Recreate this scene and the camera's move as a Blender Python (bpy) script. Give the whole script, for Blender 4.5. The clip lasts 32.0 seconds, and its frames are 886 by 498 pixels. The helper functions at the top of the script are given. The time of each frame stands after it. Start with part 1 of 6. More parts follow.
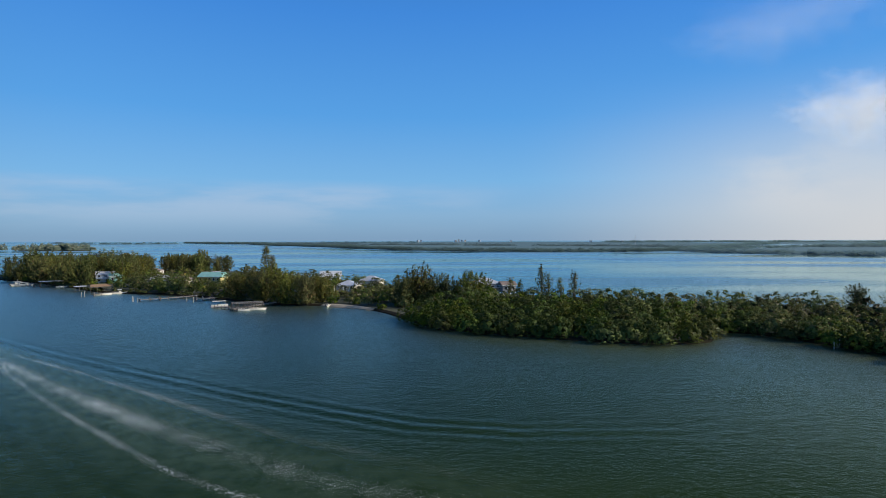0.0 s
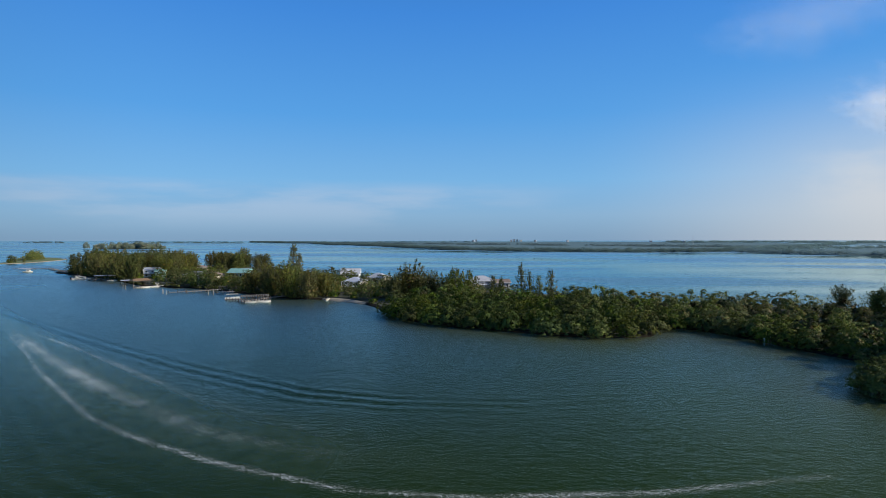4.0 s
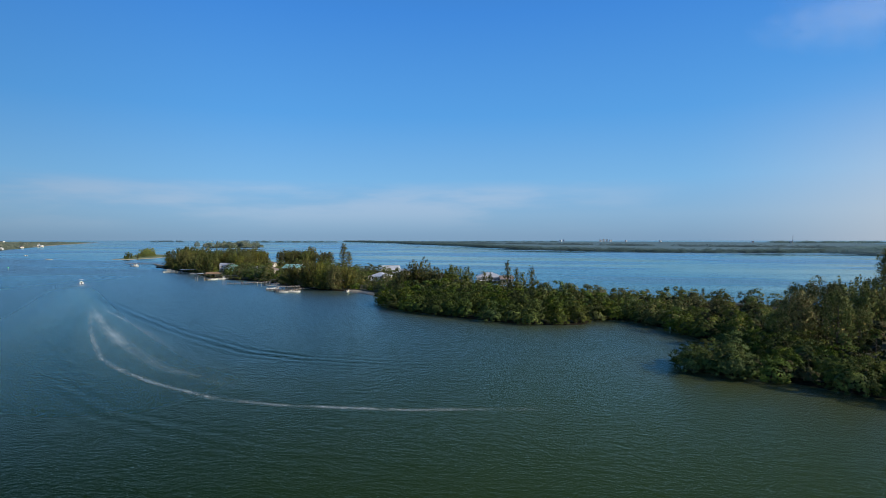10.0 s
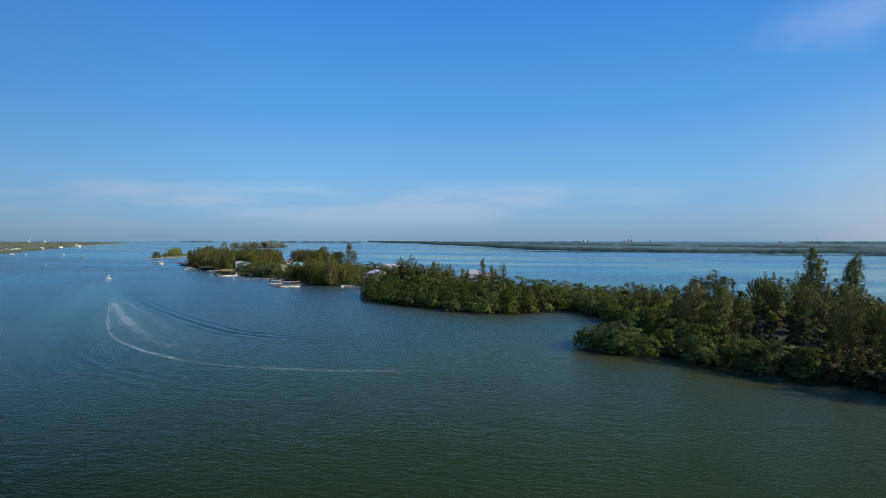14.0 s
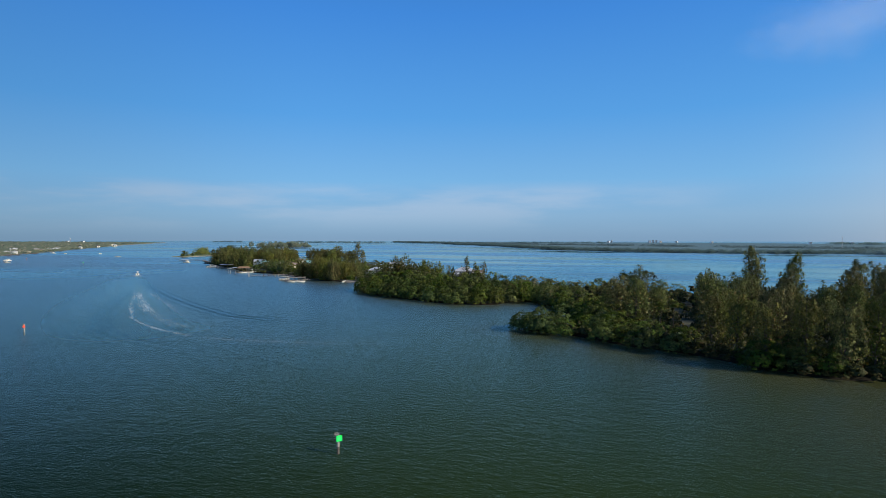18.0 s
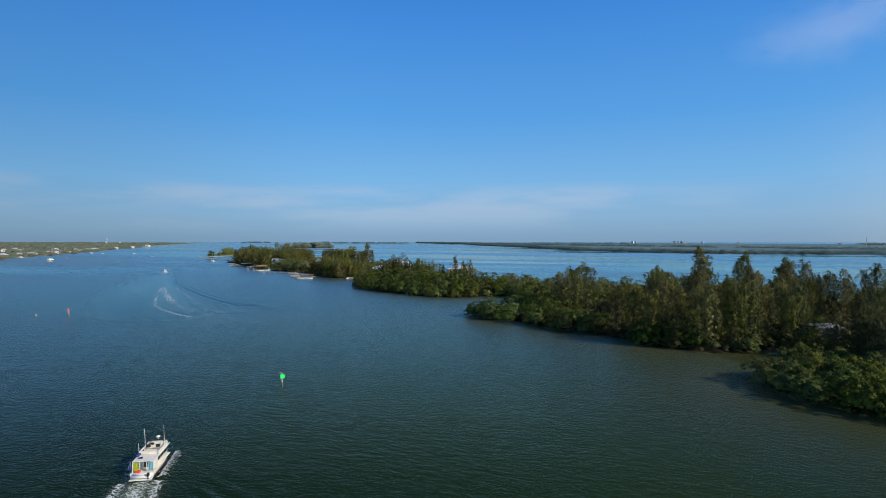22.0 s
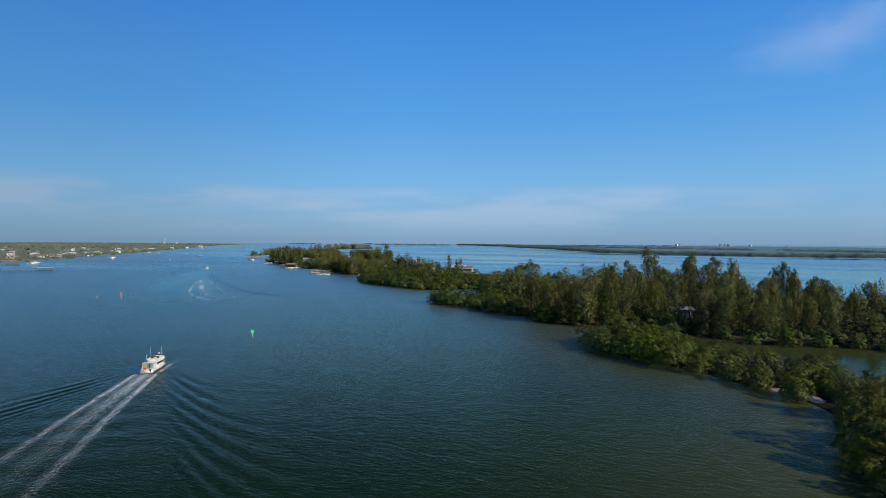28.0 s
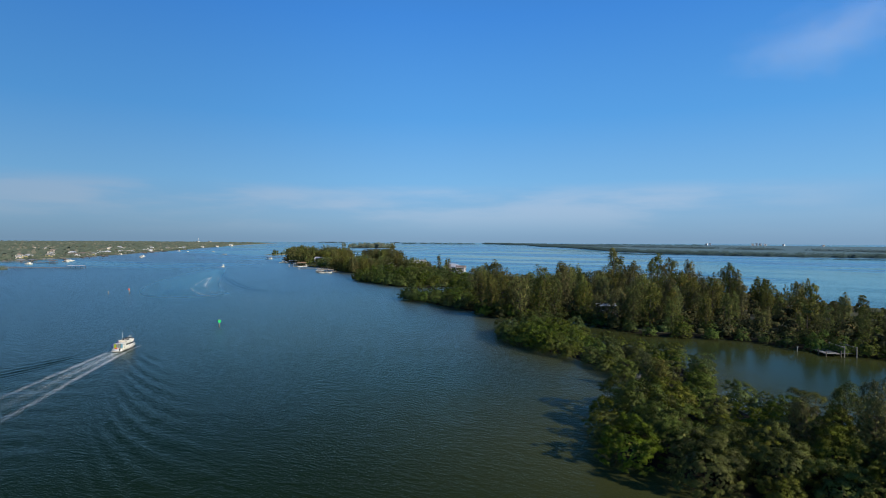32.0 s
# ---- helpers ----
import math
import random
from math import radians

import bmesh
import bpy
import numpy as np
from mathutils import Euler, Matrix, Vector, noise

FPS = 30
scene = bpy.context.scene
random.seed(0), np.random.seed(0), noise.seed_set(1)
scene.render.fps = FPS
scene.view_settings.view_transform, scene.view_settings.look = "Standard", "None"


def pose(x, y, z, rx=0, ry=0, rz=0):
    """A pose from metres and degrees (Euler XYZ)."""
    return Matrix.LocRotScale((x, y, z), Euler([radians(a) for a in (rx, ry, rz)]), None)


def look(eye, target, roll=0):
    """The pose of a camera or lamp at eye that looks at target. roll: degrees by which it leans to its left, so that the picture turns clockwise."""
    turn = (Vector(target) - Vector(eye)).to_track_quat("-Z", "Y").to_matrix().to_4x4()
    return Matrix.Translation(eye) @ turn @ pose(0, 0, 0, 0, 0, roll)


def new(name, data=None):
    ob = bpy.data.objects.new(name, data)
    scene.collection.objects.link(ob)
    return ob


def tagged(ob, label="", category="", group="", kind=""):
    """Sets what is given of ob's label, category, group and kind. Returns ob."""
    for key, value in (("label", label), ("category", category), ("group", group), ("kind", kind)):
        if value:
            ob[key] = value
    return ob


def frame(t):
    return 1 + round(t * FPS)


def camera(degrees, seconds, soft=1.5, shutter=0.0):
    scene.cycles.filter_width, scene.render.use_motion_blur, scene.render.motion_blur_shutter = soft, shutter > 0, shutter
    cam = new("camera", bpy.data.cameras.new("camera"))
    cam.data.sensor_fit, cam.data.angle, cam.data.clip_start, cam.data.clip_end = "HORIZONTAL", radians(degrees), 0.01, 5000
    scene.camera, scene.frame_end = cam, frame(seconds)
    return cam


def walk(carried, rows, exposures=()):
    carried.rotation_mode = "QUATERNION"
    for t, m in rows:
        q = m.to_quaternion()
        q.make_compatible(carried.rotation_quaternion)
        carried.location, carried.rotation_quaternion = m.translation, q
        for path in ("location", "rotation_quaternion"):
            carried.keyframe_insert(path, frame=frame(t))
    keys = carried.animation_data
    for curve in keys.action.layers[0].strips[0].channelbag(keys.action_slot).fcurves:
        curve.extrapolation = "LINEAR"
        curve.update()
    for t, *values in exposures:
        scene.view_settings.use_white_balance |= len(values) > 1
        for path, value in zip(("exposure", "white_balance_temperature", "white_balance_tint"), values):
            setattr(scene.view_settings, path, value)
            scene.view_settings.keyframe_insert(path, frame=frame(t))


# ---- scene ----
cam = camera(77.0, 32.0, soft=0.75)
# seconds, x, y, z, yaw, pitch, roll
ROWS = [
    (0.0, 0.09, -0.09, 30.00, -0.859, -1.170, 0.151),
    (0.5, 4.07, -1.76, 29.85, -0.121, -1.137, 0.162),
    (1.0, 7.93, -3.45, 29.73, 0.576, -1.124, 0.116),
    (1.5, 11.90, -5.21, 29.76, 1.378, -1.131, 0.062),
    (2.0, 15.61, -6.92, 29.70, 2.123, -1.118, 0.069),
    (2.5, 19.68, -8.78, 29.75, 2.918, -1.137, 0.035),
    (3.0, 23.80, -10.68, 29.72, 3.662, -1.140, 0.040),
    (3.5, 28.04, -12.53, 29.74, 4.478, -1.156, 0.043),
    (5.5, 45.83, -20.27, 30.35, 7.977, -1.225, 0.100),
    (6.0, 50.13, -22.19, 30.33, 8.895, -1.161, 0.054),
    (6.5, 54.35, -24.17, 30.35, 9.730, -1.202, -0.020),
    (7.0, 58.43, -26.21, 30.27, 10.612, -1.170, -0.032),
    (7.5, 62.59, -28.35, 30.19, 11.447, -1.175, -0.013),
    (8.0, 66.61, -30.58, 30.15, 12.259, -1.179, -0.035),
    (8.5, 70.60, -32.73, 30.11, 13.070, -1.151, -0.019),
    (9.0, 74.57, -34.99, 30.07, 13.743, -1.151, -0.067),
    (9.5, 78.46, -37.16, 29.94, 14.317, -1.169, -0.030),
    (10.0, 82.47, -39.28, 30.04, 14.892, -1.204, 0.004),
    (10.5, 86.30, -41.72, 29.88, 15.408, -1.188, -0.006),
    (11.0, 90.05, -43.92, 29.96, 15.864, -1.201, 0.024),
    (11.5, 93.81, -46.33, 29.80, 16.151, -1.184, 0.043),
    (12.0, 97.56, -48.63, 29.82, 16.417, -1.198, -0.027),
    (12.5, 101.35, -50.96, 29.73, 16.673, -1.163, -0.037),
    (13.0, 105.00, -53.39, 29.69, 16.959, -1.161, -0.036),
    (13.5, 108.77, -55.84, 29.62, 17.375, -1.132, -0.025),
    (14.0, 112.57, -58.39, 29.71, 17.640, -1.166, -0.003),
    (14.5, 116.32, -61.10, 29.66, 17.845, -1.171, -0.010),
    (16.5, 131.89, -71.02, 29.47, 19.206, -1.215, 0.090),
    (17.0, 135.67, -73.64, 29.45, 19.571, -1.181, 0.063),
    (17.5, 139.39, -76.35, 29.38, 19.987, -1.177, 0.005),
    (18.0, 143.12, -79.18, 29.26, 20.403, -1.123, -0.063),
    (18.5, 147.02, -81.94, 29.31, 20.811, -1.089, -0.052),
    (19.0, 150.91, -84.91, 29.25, 21.093, -1.095, -0.073),
    (19.5, 154.89, -87.74, 29.25, 21.359, -1.071, -0.097),
    (20.0, 158.93, -90.48, 29.16, 21.708, -1.067, -0.083),
    (20.5, 163.13, -93.24, 29.23, 21.939, -1.074, -0.060),
    (21.0, 167.25, -96.21, 29.25, 22.311, -1.070, -0.047),
    (21.5, 171.40, -98.95, 29.31, 22.783, -1.036, -0.035),
    (22.0, 175.63, -101.77, 29.21, 23.105, -1.051, -0.042),
    (22.5, 179.81, -104.66, 29.23, 23.447, -1.024, -0.029),
    (23.0, 183.93, -107.46, 29.21, 23.770, -1.025, 0.014),
    (23.5, 188.11, -110.26, 29.19, 24.092, -0.971, 0.019),
    (24.0, 192.13, -112.79, 29.08, 24.345, -1.004, 0.044),
    (24.5, 196.14, -115.26, 29.06, 24.708, -1.015, -0.000),
    (25.0, 200.20, -117.57, 28.98, 25.211, -0.955, -0.054),
    (25.5, 204.46, -119.85, 28.89, 25.834, -0.945, -0.089),
    (27.5, 222.68, -128.49, 28.58, 27.460, -0.821, -0.221),
    (28.0, 227.13, -130.12, 28.66, 27.800, -0.850, -0.243),
    (28.5, 231.63, -131.64, 28.74, 28.115, -0.833, -0.229),
    (29.0, 236.04, -132.88, 28.98, 28.403, -0.861, -0.260),
    (29.5, 240.55, -133.97, 29.14, 28.763, -0.861, -0.274),
    (30.0, 245.21, -134.69, 29.37, 29.205, -0.893, -0.278),
    (30.5, 249.99, -134.91, 29.45, 29.646, -0.895, -0.263),
    (31.0, 254.91, -135.20, 29.71, 30.096, -0.937, -0.316),
    (31.5, 260.00, -135.74, 30.01, 30.554, -0.958, -0.326),
    (32.0, 265.37, -136.44, 30.32, 30.947, -0.990, -0.301),
]
walk(cam, [(t, pose(x, y, z, 90 + pitch, roll, yaw)) for t, x, y, z, yaw, pitch, roll in ROWS], [(0.0, 0.0), (32.0, 0.0)])

# ---- light: a clear morning, the sun to the right of the channel ----
SUN_ELEV, SUN_AZ = 29.0, 94.0   # degrees; azimuth clockwise from +y
sun_way = Vector((math.sin(radians(SUN_AZ)) * math.cos(radians(SUN_ELEV)),
                  math.cos(radians(SUN_AZ)) * math.cos(radians(SUN_ELEV)), math.sin(radians(SUN_ELEV))))
sun_data = bpy.data.lights.new("sun", "SUN")
sun_data.energy, sun_data.angle, sun_data.color = 5.0, radians(0.6), (1.0, 0.9, 0.76)
sun = new("sun", sun_data)
sun.matrix_world = look(sun_way * 500, (0, 0, 0))


class Net:
    """A small writer of node trees."""

    def __init__(self, tree):
        self.t = tree
        tree.nodes.clear()

    def add(self, kind, _in=None, **props):
        n = self.t.nodes.new("ShaderNode" + kind)
        if "data_type" in props:
            n.data_type = props["data_type"]
        if "blend_type" in props:
            n.blend_type = props["blend_type"]
        if "operation" in props:
            n.operation = props["operation"]
        if "use_clamp" in props:
            n.use_clamp = props["use_clamp"]
        if "interpolation_type" in props:
            n.interpolation_type = props["interpolation_type"]
        if "feature" in props:
            n.feature = props["feature"]
        if "attribute_name" in props:
            n.attribute_name = props["attribute_name"]
        for k, v in (_in or {}).items():
            if isinstance(v, bpy.types.NodeSocket):
                self.t.links.new(v, n.inputs[k])
            else:
                n.inputs[k].default_value = v
        return n

    def math(self, op, a, b=0.0, clamp=False):
        return self.add("Math", {0: a, 1: b}, operation=op, use_clamp=clamp).outputs[0]

    def remap(self, v, a, b, c=0.0, d=1.0, kind="SMOOTHSTEP"):
        return self.add("MapRange", {0: v, 1: a, 2: b, 3: c, 4: d}, interpolation_type=kind).outputs[0]

    def mix(self, f, a, b):
        return self.add("Mix", {0: f, 6: a, 7: b}, data_type="RGBA").outputs[2]

    def noise(self, vec, scale, detail=4.0, rough=0.55):
        return self.add("TexNoise", {"Vector": vec, "Scale": scale, "Detail": detail, "Roughness": rough}).outputs[0]

    def scaled(self, vec, sx, sy, sz, loc=(0, 0, 0)):
        return self.add("Mapping", {"Vector": vec, "Scale": (sx, sy, sz), "Location": loc}).outputs[0]


def sky_world():
    world = bpy.data.worlds.new("sky")
    world.use_nodes = True
    scene.world = world
    n = Net(world.node_tree)
    sky = n.add("TexSky")
    sky.sky_type, sky.sun_disc, sky.sun_elevation, sky.sun_rotation = "NISHITA", False, radians(SUN_ELEV), radians(SUN_AZ)
    sky.air_density, sky.dust_density, sky.ozone_density, sky.altitude = 1.0, 0.6, 3.0, 0
    way = n.add("TexCoord").outputs["Generated"]
    sep = n.add("SeparateXYZ", {0: way}).outputs
    up = sep[2]
    # the deep blue of the upper air, paling to a lilac haze over the sea
    tint = n.add("Mix", {0: 1.0, 6: sky.outputs[0], 7: (0.50, 0.98, 1.42, 1)}, data_type="RGBA", blend_type="MULTIPLY").outputs[2]
    ramp = n.add("ValToRGB", {"Fac": n.remap(up, 0.0, 1.0, kind="LINEAR")})
    stops = ((0.0, (1.72, 2.75, 4.2)), (0.04, (1.98, 3.35, 5.1)), (0.10, (1.55, 3.55, 6.0)), (0.21, (0.78, 2.8, 6.1)), (0.37, (0.42, 2.0, 5.7)), (0.6, (0.18, 0.95, 2.9)), (1.0, (0.1, 0.55, 1.7)))
    ramp.color_ramp.elements[0].color, ramp.color_ramp.elements[1].color = (*[v / 8 for v in stops[0][1]], 1), (*[v / 8 for v in stops[-1][1]], 1)
    for at, col in stops[1:-1]:
        ramp.color_ramp.elements.new(at).color = (*[v / 8 for v in col], 1)
    air = n.add("VectorMath", {0: ramp.outputs[0], 3: 8.0}, operation="SCALE").outputs[0]
    c1 = n.mix(0.88, tint, air)
    # low bank of thin cloud to the west
    west = n.remap(n.math("SUBTRACT", n.math("MULTIPLY", sep[1], 0.25), sep[0]), 0.0, 0.45)
    streak = n.noise(n.scaled(way, 2.0, 2.0, 12), 1.4, 5)
    low = n.math("MULTIPLY", n.remap(streak, 0.40, 0.62), n.math("MULTIPLY", n.remap(up, 0.105, 0.075), n.remap(up, 0.0, 0.06)))
    c2 = n.mix(n.math("MULTIPLY", n.math("MULTIPLY", low, west), 0.36), c1, (4.3, 4.85, 5.8, 1))
    # soft white clouds towards the sun: where each one stands, and how wide it is
    puff = n.remap(n.noise(n.scaled(way, 1.5, 1.5, 3.6, (0.4, 0.2, 0.1)), 3.2, 8, 0.56), 0.36, 0.64)
    side = n.remap(n.math("SUBTRACT", sep[0], n.math("MULTIPLY", sep[1], 0.42)), -0.30, 0.40)
    flat = n.scaled(way, 1.0, 1.0, 1.9)
    for az, el, wide, thick in ((58, 14, 15, 0.9), (33, 5, 9, 0.35)):
        at = Vector((math.sin(radians(az)) * math.cos(radians(el)), math.cos(radians(az)) * math.cos(radians(el)), 1.9 * math.sin(radians(el))))
        far = n.add("VectorMath", {0: flat, 1: at}, operation="DISTANCE").outputs["Value"]
        body = n.remap(far, radians(wide), radians(wide) * 0.15)
        cover = n.math("MULTIPLY", n.math("MULTIPLY", n.math("ADD", n.math("MULTIPLY", puff, 1.2), -0.15, True), body), thick)
        c2 = n.mix(cover, c2, (6.1, 6.05, 6.0, 1))
    # the sky is deeper away from the sun
    deep = n.remap(sep[0], -0.5, -0.97, 1.0, 0.77)
    c3 = n.add("VectorMath", {0: c2, 3: deep}, operation="SCALE").outputs[0]
    glow = n.math("MULTIPLY", n.math("MULTIPLY", side, n.remap(up, 0.28, 0.02)), 0.85)
    c3 = n.mix(glow, c3, (5.6, 5.5, 5.45, 1))
    bg = n.add("Background", {"Color": c3, "Strength": 0.125})
    out = n.add("OutputWorld", {"Surface": bg.outputs[0]})


sky_world()


# ---- materials ----
def mat(name, build):
    m = bpy.data.materials.new(name)
    m.use_nodes = True
    n = Net(m.node_tree)
    shader = build(n)
    n.add("OutputMaterial", {"Surface": shader})
    return m


def surface(name, c1, c2, rough=0.7, scale=1.5, metal=0.0, bump=0.15, spread=0.12, fine=14.0, shine=0.5):
    """A worn surface: two colours mixed by broad stains and fine grain, varied from piece to piece."""
    def build(n):
        co = n.add("TexCoord").outputs["Object"]
        broad = n.remap(n.noise(co, scale, 4), 0.35, 0.65)
        grain = n.noise(co, scale * fine, 3)
        f = n.math("ADD", n.math("MULTIPLY", broad, 0.65), n.math("MULTIPLY", grain, 0.35))
        col = n.mix(f, (*c1, 1), (*c2, 1))
        rnd = n.add("ObjectInfo").outputs["Random"]
        hsv = n.add("HueSaturation", {"Color": col, "Value": n.remap(rnd, 0, 1, 1 - spread, 1 + spread)})
        b = n.add("Bump", {"Height": grain, "Strength": bump, "Distance": 0.03})
        return n.add("BsdfPrincipled", {"Base Color": hsv.outputs[0], "Roughness": rough, "Metallic": metal, "Specular IOR Level": shine, "Normal": b.outputs[0]}).outputs[0]
    return mat(name, build)


def leaves(name, dark, light, dry, dry_share=0.1, rough=0.5, through_leaf=0.25):
    def build(n):
        isl = n.add("NewGeometry").outputs["Random Per Island"]
        rnd = n.add("ObjectInfo").outputs["Random"]
        co = n.add("TexCoord").outputs["Object"]
        patch = n.remap(n.noise(co, 0.5, 4), 0.3, 0.7)
        f = n.math("ADD", n.math("MULTIPLY", isl, 0.26), n.math("MULTIPLY", patch, 0.74))
        col = n.mix(f, (*dark, 1), (*light, 1))
        pick = n.math("GREATER_THAN", n.math("FRACT", n.math("MULTIPLY", isl, 17.3)), 1 - dry_share)
        col = n.mix(n.math("MULTIPLY", pick, 0.8), col, (*dry, 1))
        hsv = n.add("HueSaturation", {"Color": col, "Value": n.remap(rnd, 0, 1, 0.72, 1.2), "Hue": n.remap(n.math("FRACT", n.math("MULTIPLY", rnd, 7.1)), 0, 1, 0.468, 0.514), "Saturation": n.remap(n.math("FRACT", n.math("MULTIPLY", rnd, 3.7)), 0, 1, 0.9, 1.16)}).outputs[0]
        p = n.add("BsdfPrincipled", {"Base Color": hsv, "Roughness": rough, "Specular IOR Level": 0.12}).outputs[0]
        tr = n.add("BsdfTranslucent", {"Color": hsv}).outputs[0]
        return n.add("MixShader", {0: through_leaf, 1: p, 2: tr}).outputs[0]
    return mat(name, build)


def water_material(n):
    co = n.add("TexCoord").outputs["Object"]
    # wind lanes: long ruffled and smooth bands
    lane = n.noise(n.scaled(co, 0.0022, 0.0075, 1), 1.0, 3, 0.5)
    ruffled = n.remap(lane, 0.40, 0.60)
    murk = n.remap(n.noise(co, 0.012, 4), 0.35, 0.68)
    shallow = n.add("Attribute", attribute_name="shallow").outputs["Fac"]
    shoal = n.add("Attribute", attribute_name="shoal").outputs["Fac"]
    lee = n.add("Attribute", attribute_name="lee").outputs["Fac"]
    body = n.mix(murk, (0.009, 0.023, 0.008, 1), (0.014, 0.027, 0.007, 1))
    # the dredged channel is deeper and darker
    at = n.add("SeparateXYZ", {0: co}).outputs
    south = n.math("SUBTRACT", n.math("MULTIPLY", at[0], -0.33), n.math("MULTIPLY", at[1], 0.944))
    body = n.mix(n.math("MULTIPLY", n.remap(south, -35.0, 10.0), 0.55), body, (0.003, 0.010, 0.007, 1))
    body = n.mix(shoal, body, (0.037, 0.064, 0.018, 1))
    body = n.mix(shallow, body, (0.046, 0.050, 0.016, 1))
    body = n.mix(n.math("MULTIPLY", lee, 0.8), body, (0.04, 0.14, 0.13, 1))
    stirred = n.add("Attribute", attribute_name="stirred").outputs["Fac"]
    slick = n.add("Attribute", attribute_name="slick").outputs["Fac"]
    churn = n.remap(n.noise(co, 0.3, 5, 0.6), 0.2, 0.7)
    body = n.mix(n.math("MULTIPLY", stirred, churn), body, (0.10, 0.15, 0.10, 1))
    # wind ripples: short crests across the breeze, a finer chop, and a slow heave
    w1 = n.noise(n.scaled(co, 0.75, 1.4, 1), 0.9, 4, 0.6)
    w2 = n.noise(n.scaled(co, 1.0, 1.8, 1), 2.6, 3, 0.6)
    w3 = n.noise(n.scaled(co, 0.3, 0.5, 1), 0.2, 2, 0.5)
    w4 = n.noise(n.scaled(co, 0.55, 1.0, 1), 0.42, 2, 0.5)
    h = n.math("ADD", n.math("ADD", n.math("MULTIPLY", w1, 0.62), n.math("MULTIPLY", w2, 0.44)), n.math("ADD", n.math("MULTIPLY", w3, 0.5), n.math("MULTIPLY", w4, 0.5)))
    calm = n.math("MULTIPLY", n.math("SUBTRACT", 1.0, n.math("MULTIPLY", shallow, 0.15)), n.math("SUBTRACT", 1.0, n.math("MULTIPLY", lee, 0.35)))
    calm = n.math("MULTIPLY", calm, n.math("SUBTRACT", 1.0, n.math("MULTIPLY", slick, 0.6)))
    # even ripples on the channel, long smooth and ruffled lanes on the open water beyond the island and up the channel
    lanes = n.math("MULTIPLY", n.math("SUBTRACT", ruffled, 0.55), n.math("MAXIMUM", lee, n.math("MULTIPLY", n.remap(at[0], -160.0, -420.0), 0.6)))
    b = n.add("Bump", {"Height": h, "Strength": n.math("MULTIPLY", n.math("ADD", n.math("MULTIPLY", lanes, 0.5), 0.43), calm), "Distance": 0.42}).outputs[0]
    rough = n.math("ADD", n.math("MULTIPLY", lanes, 0.3), n.math("SUBTRACT", 0.30, n.math("MULTIPLY", lee, 0.09)))
    rough = n.math("SUBTRACT", rough, n.math("MULTIPLY", slick, 0.14))
    under = n.add("BsdfPrincipled", {"Base Color": body, "Roughness": 0.8, "Specular IOR Level": 0.0, "Normal": b}).outputs[0]
    gloss = n.add("BsdfGlossy", {"Color": (0.65, 0.78, 0.745, 1), "Roughness": rough, "Normal": b}).outputs[0]
    facing = n.add("Fresnel", {"IOR": 1.33, "Normal": b}).outputs[0]
    sea = n.add("MixShader", {0: n.math("MULTIPLY", n.math("POWER", facing, 2.6), 3.5, True), 1: under, 2: gloss}).outputs[0]
    # foam: torn lace, thick where the wake is fresh
    foam = n.add("Attribute", attribute_name="foam").outputs["Fac"]
    warp = n.add("TexNoise", {"Vector": co, "Scale": 0.9, "Detail": 3.0}).outputs[1]
    wv = n.add("VectorMath", {0: co, 1: n.add("VectorMath", {0: warp, 3: 1.3}, operation="SCALE").outputs[0]}, operation="ADD").outputs[0]
    wv = n.add("Mapping", {"Vector": wv, "Rotation": (0, 0, radians(46)), "Scale": (0.42, 1.0, 1.0)}).outputs[0]
    cell = n.add("TexVoronoi", {"Vector": wv, "Scale": 2.7}, feature="DISTANCE_TO_EDGE").outputs[0]
    fine = n.noise(co, 5.0, 4, 0.65)
    lace = n.math("ADD", n.math("MULTIPLY", n.remap(cell, 0.0, 0.22), 0.62), n.math("MULTIPLY", n.remap(fine, 0.3, 0.7), 0.45))
    cover = n.remap(n.math("SUBTRACT", n.math("MULTIPLY", foam, 1.1), lace), -0.06, 0.16)
    white = n.add("BsdfPrincipled", {"Base Color": (0.68, 0.71, 0.67, 1), "Roughness": 0.7}).outputs[0]
    return n.add("MixShader", {0: n.math("MULTIPLY", cover, n.math("GREATER_THAN", foam, 0.02)), 1: sea, 2: white}).outputs[0]


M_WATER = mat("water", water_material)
M_FOAM = surface("foam", (0.62, 0.66, 0.64), (0.8, 0.82, 0.8), 0.6, 2.0)
M_SOIL = surface("island_soil", (0.022, 0.026, 0.010), (0.055, 0.056, 0.024), 0.95, 0.12, fine=30)
M_MUD = surface("dark_mangrove_mud", (0.010, 0.009, 0.006), (0.024, 0.021, 0.014), 0.9, 0.6, shine=0.05)
M_SAND = surface("sand", (0.25, 0.21, 0.15), (0.38, 0.33, 0.25), 0.95, 0.5)
M_SHOREMUD = surface("pale_shore_mud", (0.22, 0.205, 0.15), (0.34, 0.315, 0.24), 0.95, 0.3)
M_LAWN = surface("lawn", (0.07, 0.11, 0.03), (0.16, 0.17, 0.06), 0.95, 0.2, fine=40)
M_MANGROVE = leaves("mangrove_leaf", (0.016, 0.033, 0.010), (0.124, 0.172, 0.036), (0.2, 0.19, 0.055), 0.04, rough=0.6, through_leaf=0.13)
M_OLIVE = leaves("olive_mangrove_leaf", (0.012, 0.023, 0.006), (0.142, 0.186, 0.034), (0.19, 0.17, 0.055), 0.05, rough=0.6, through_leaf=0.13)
# darker leaf copy for scrub under the pines: their shade is in the colour
M_SHADE_SCRUB = leaves("shade_tinted_scrub_leaf", (0.012, 0.018, 0.008), (0.062, 0.068, 0.022), (0.11, 0.075, 0.03), 0.12, rough=0.7, through_leaf=0.05)
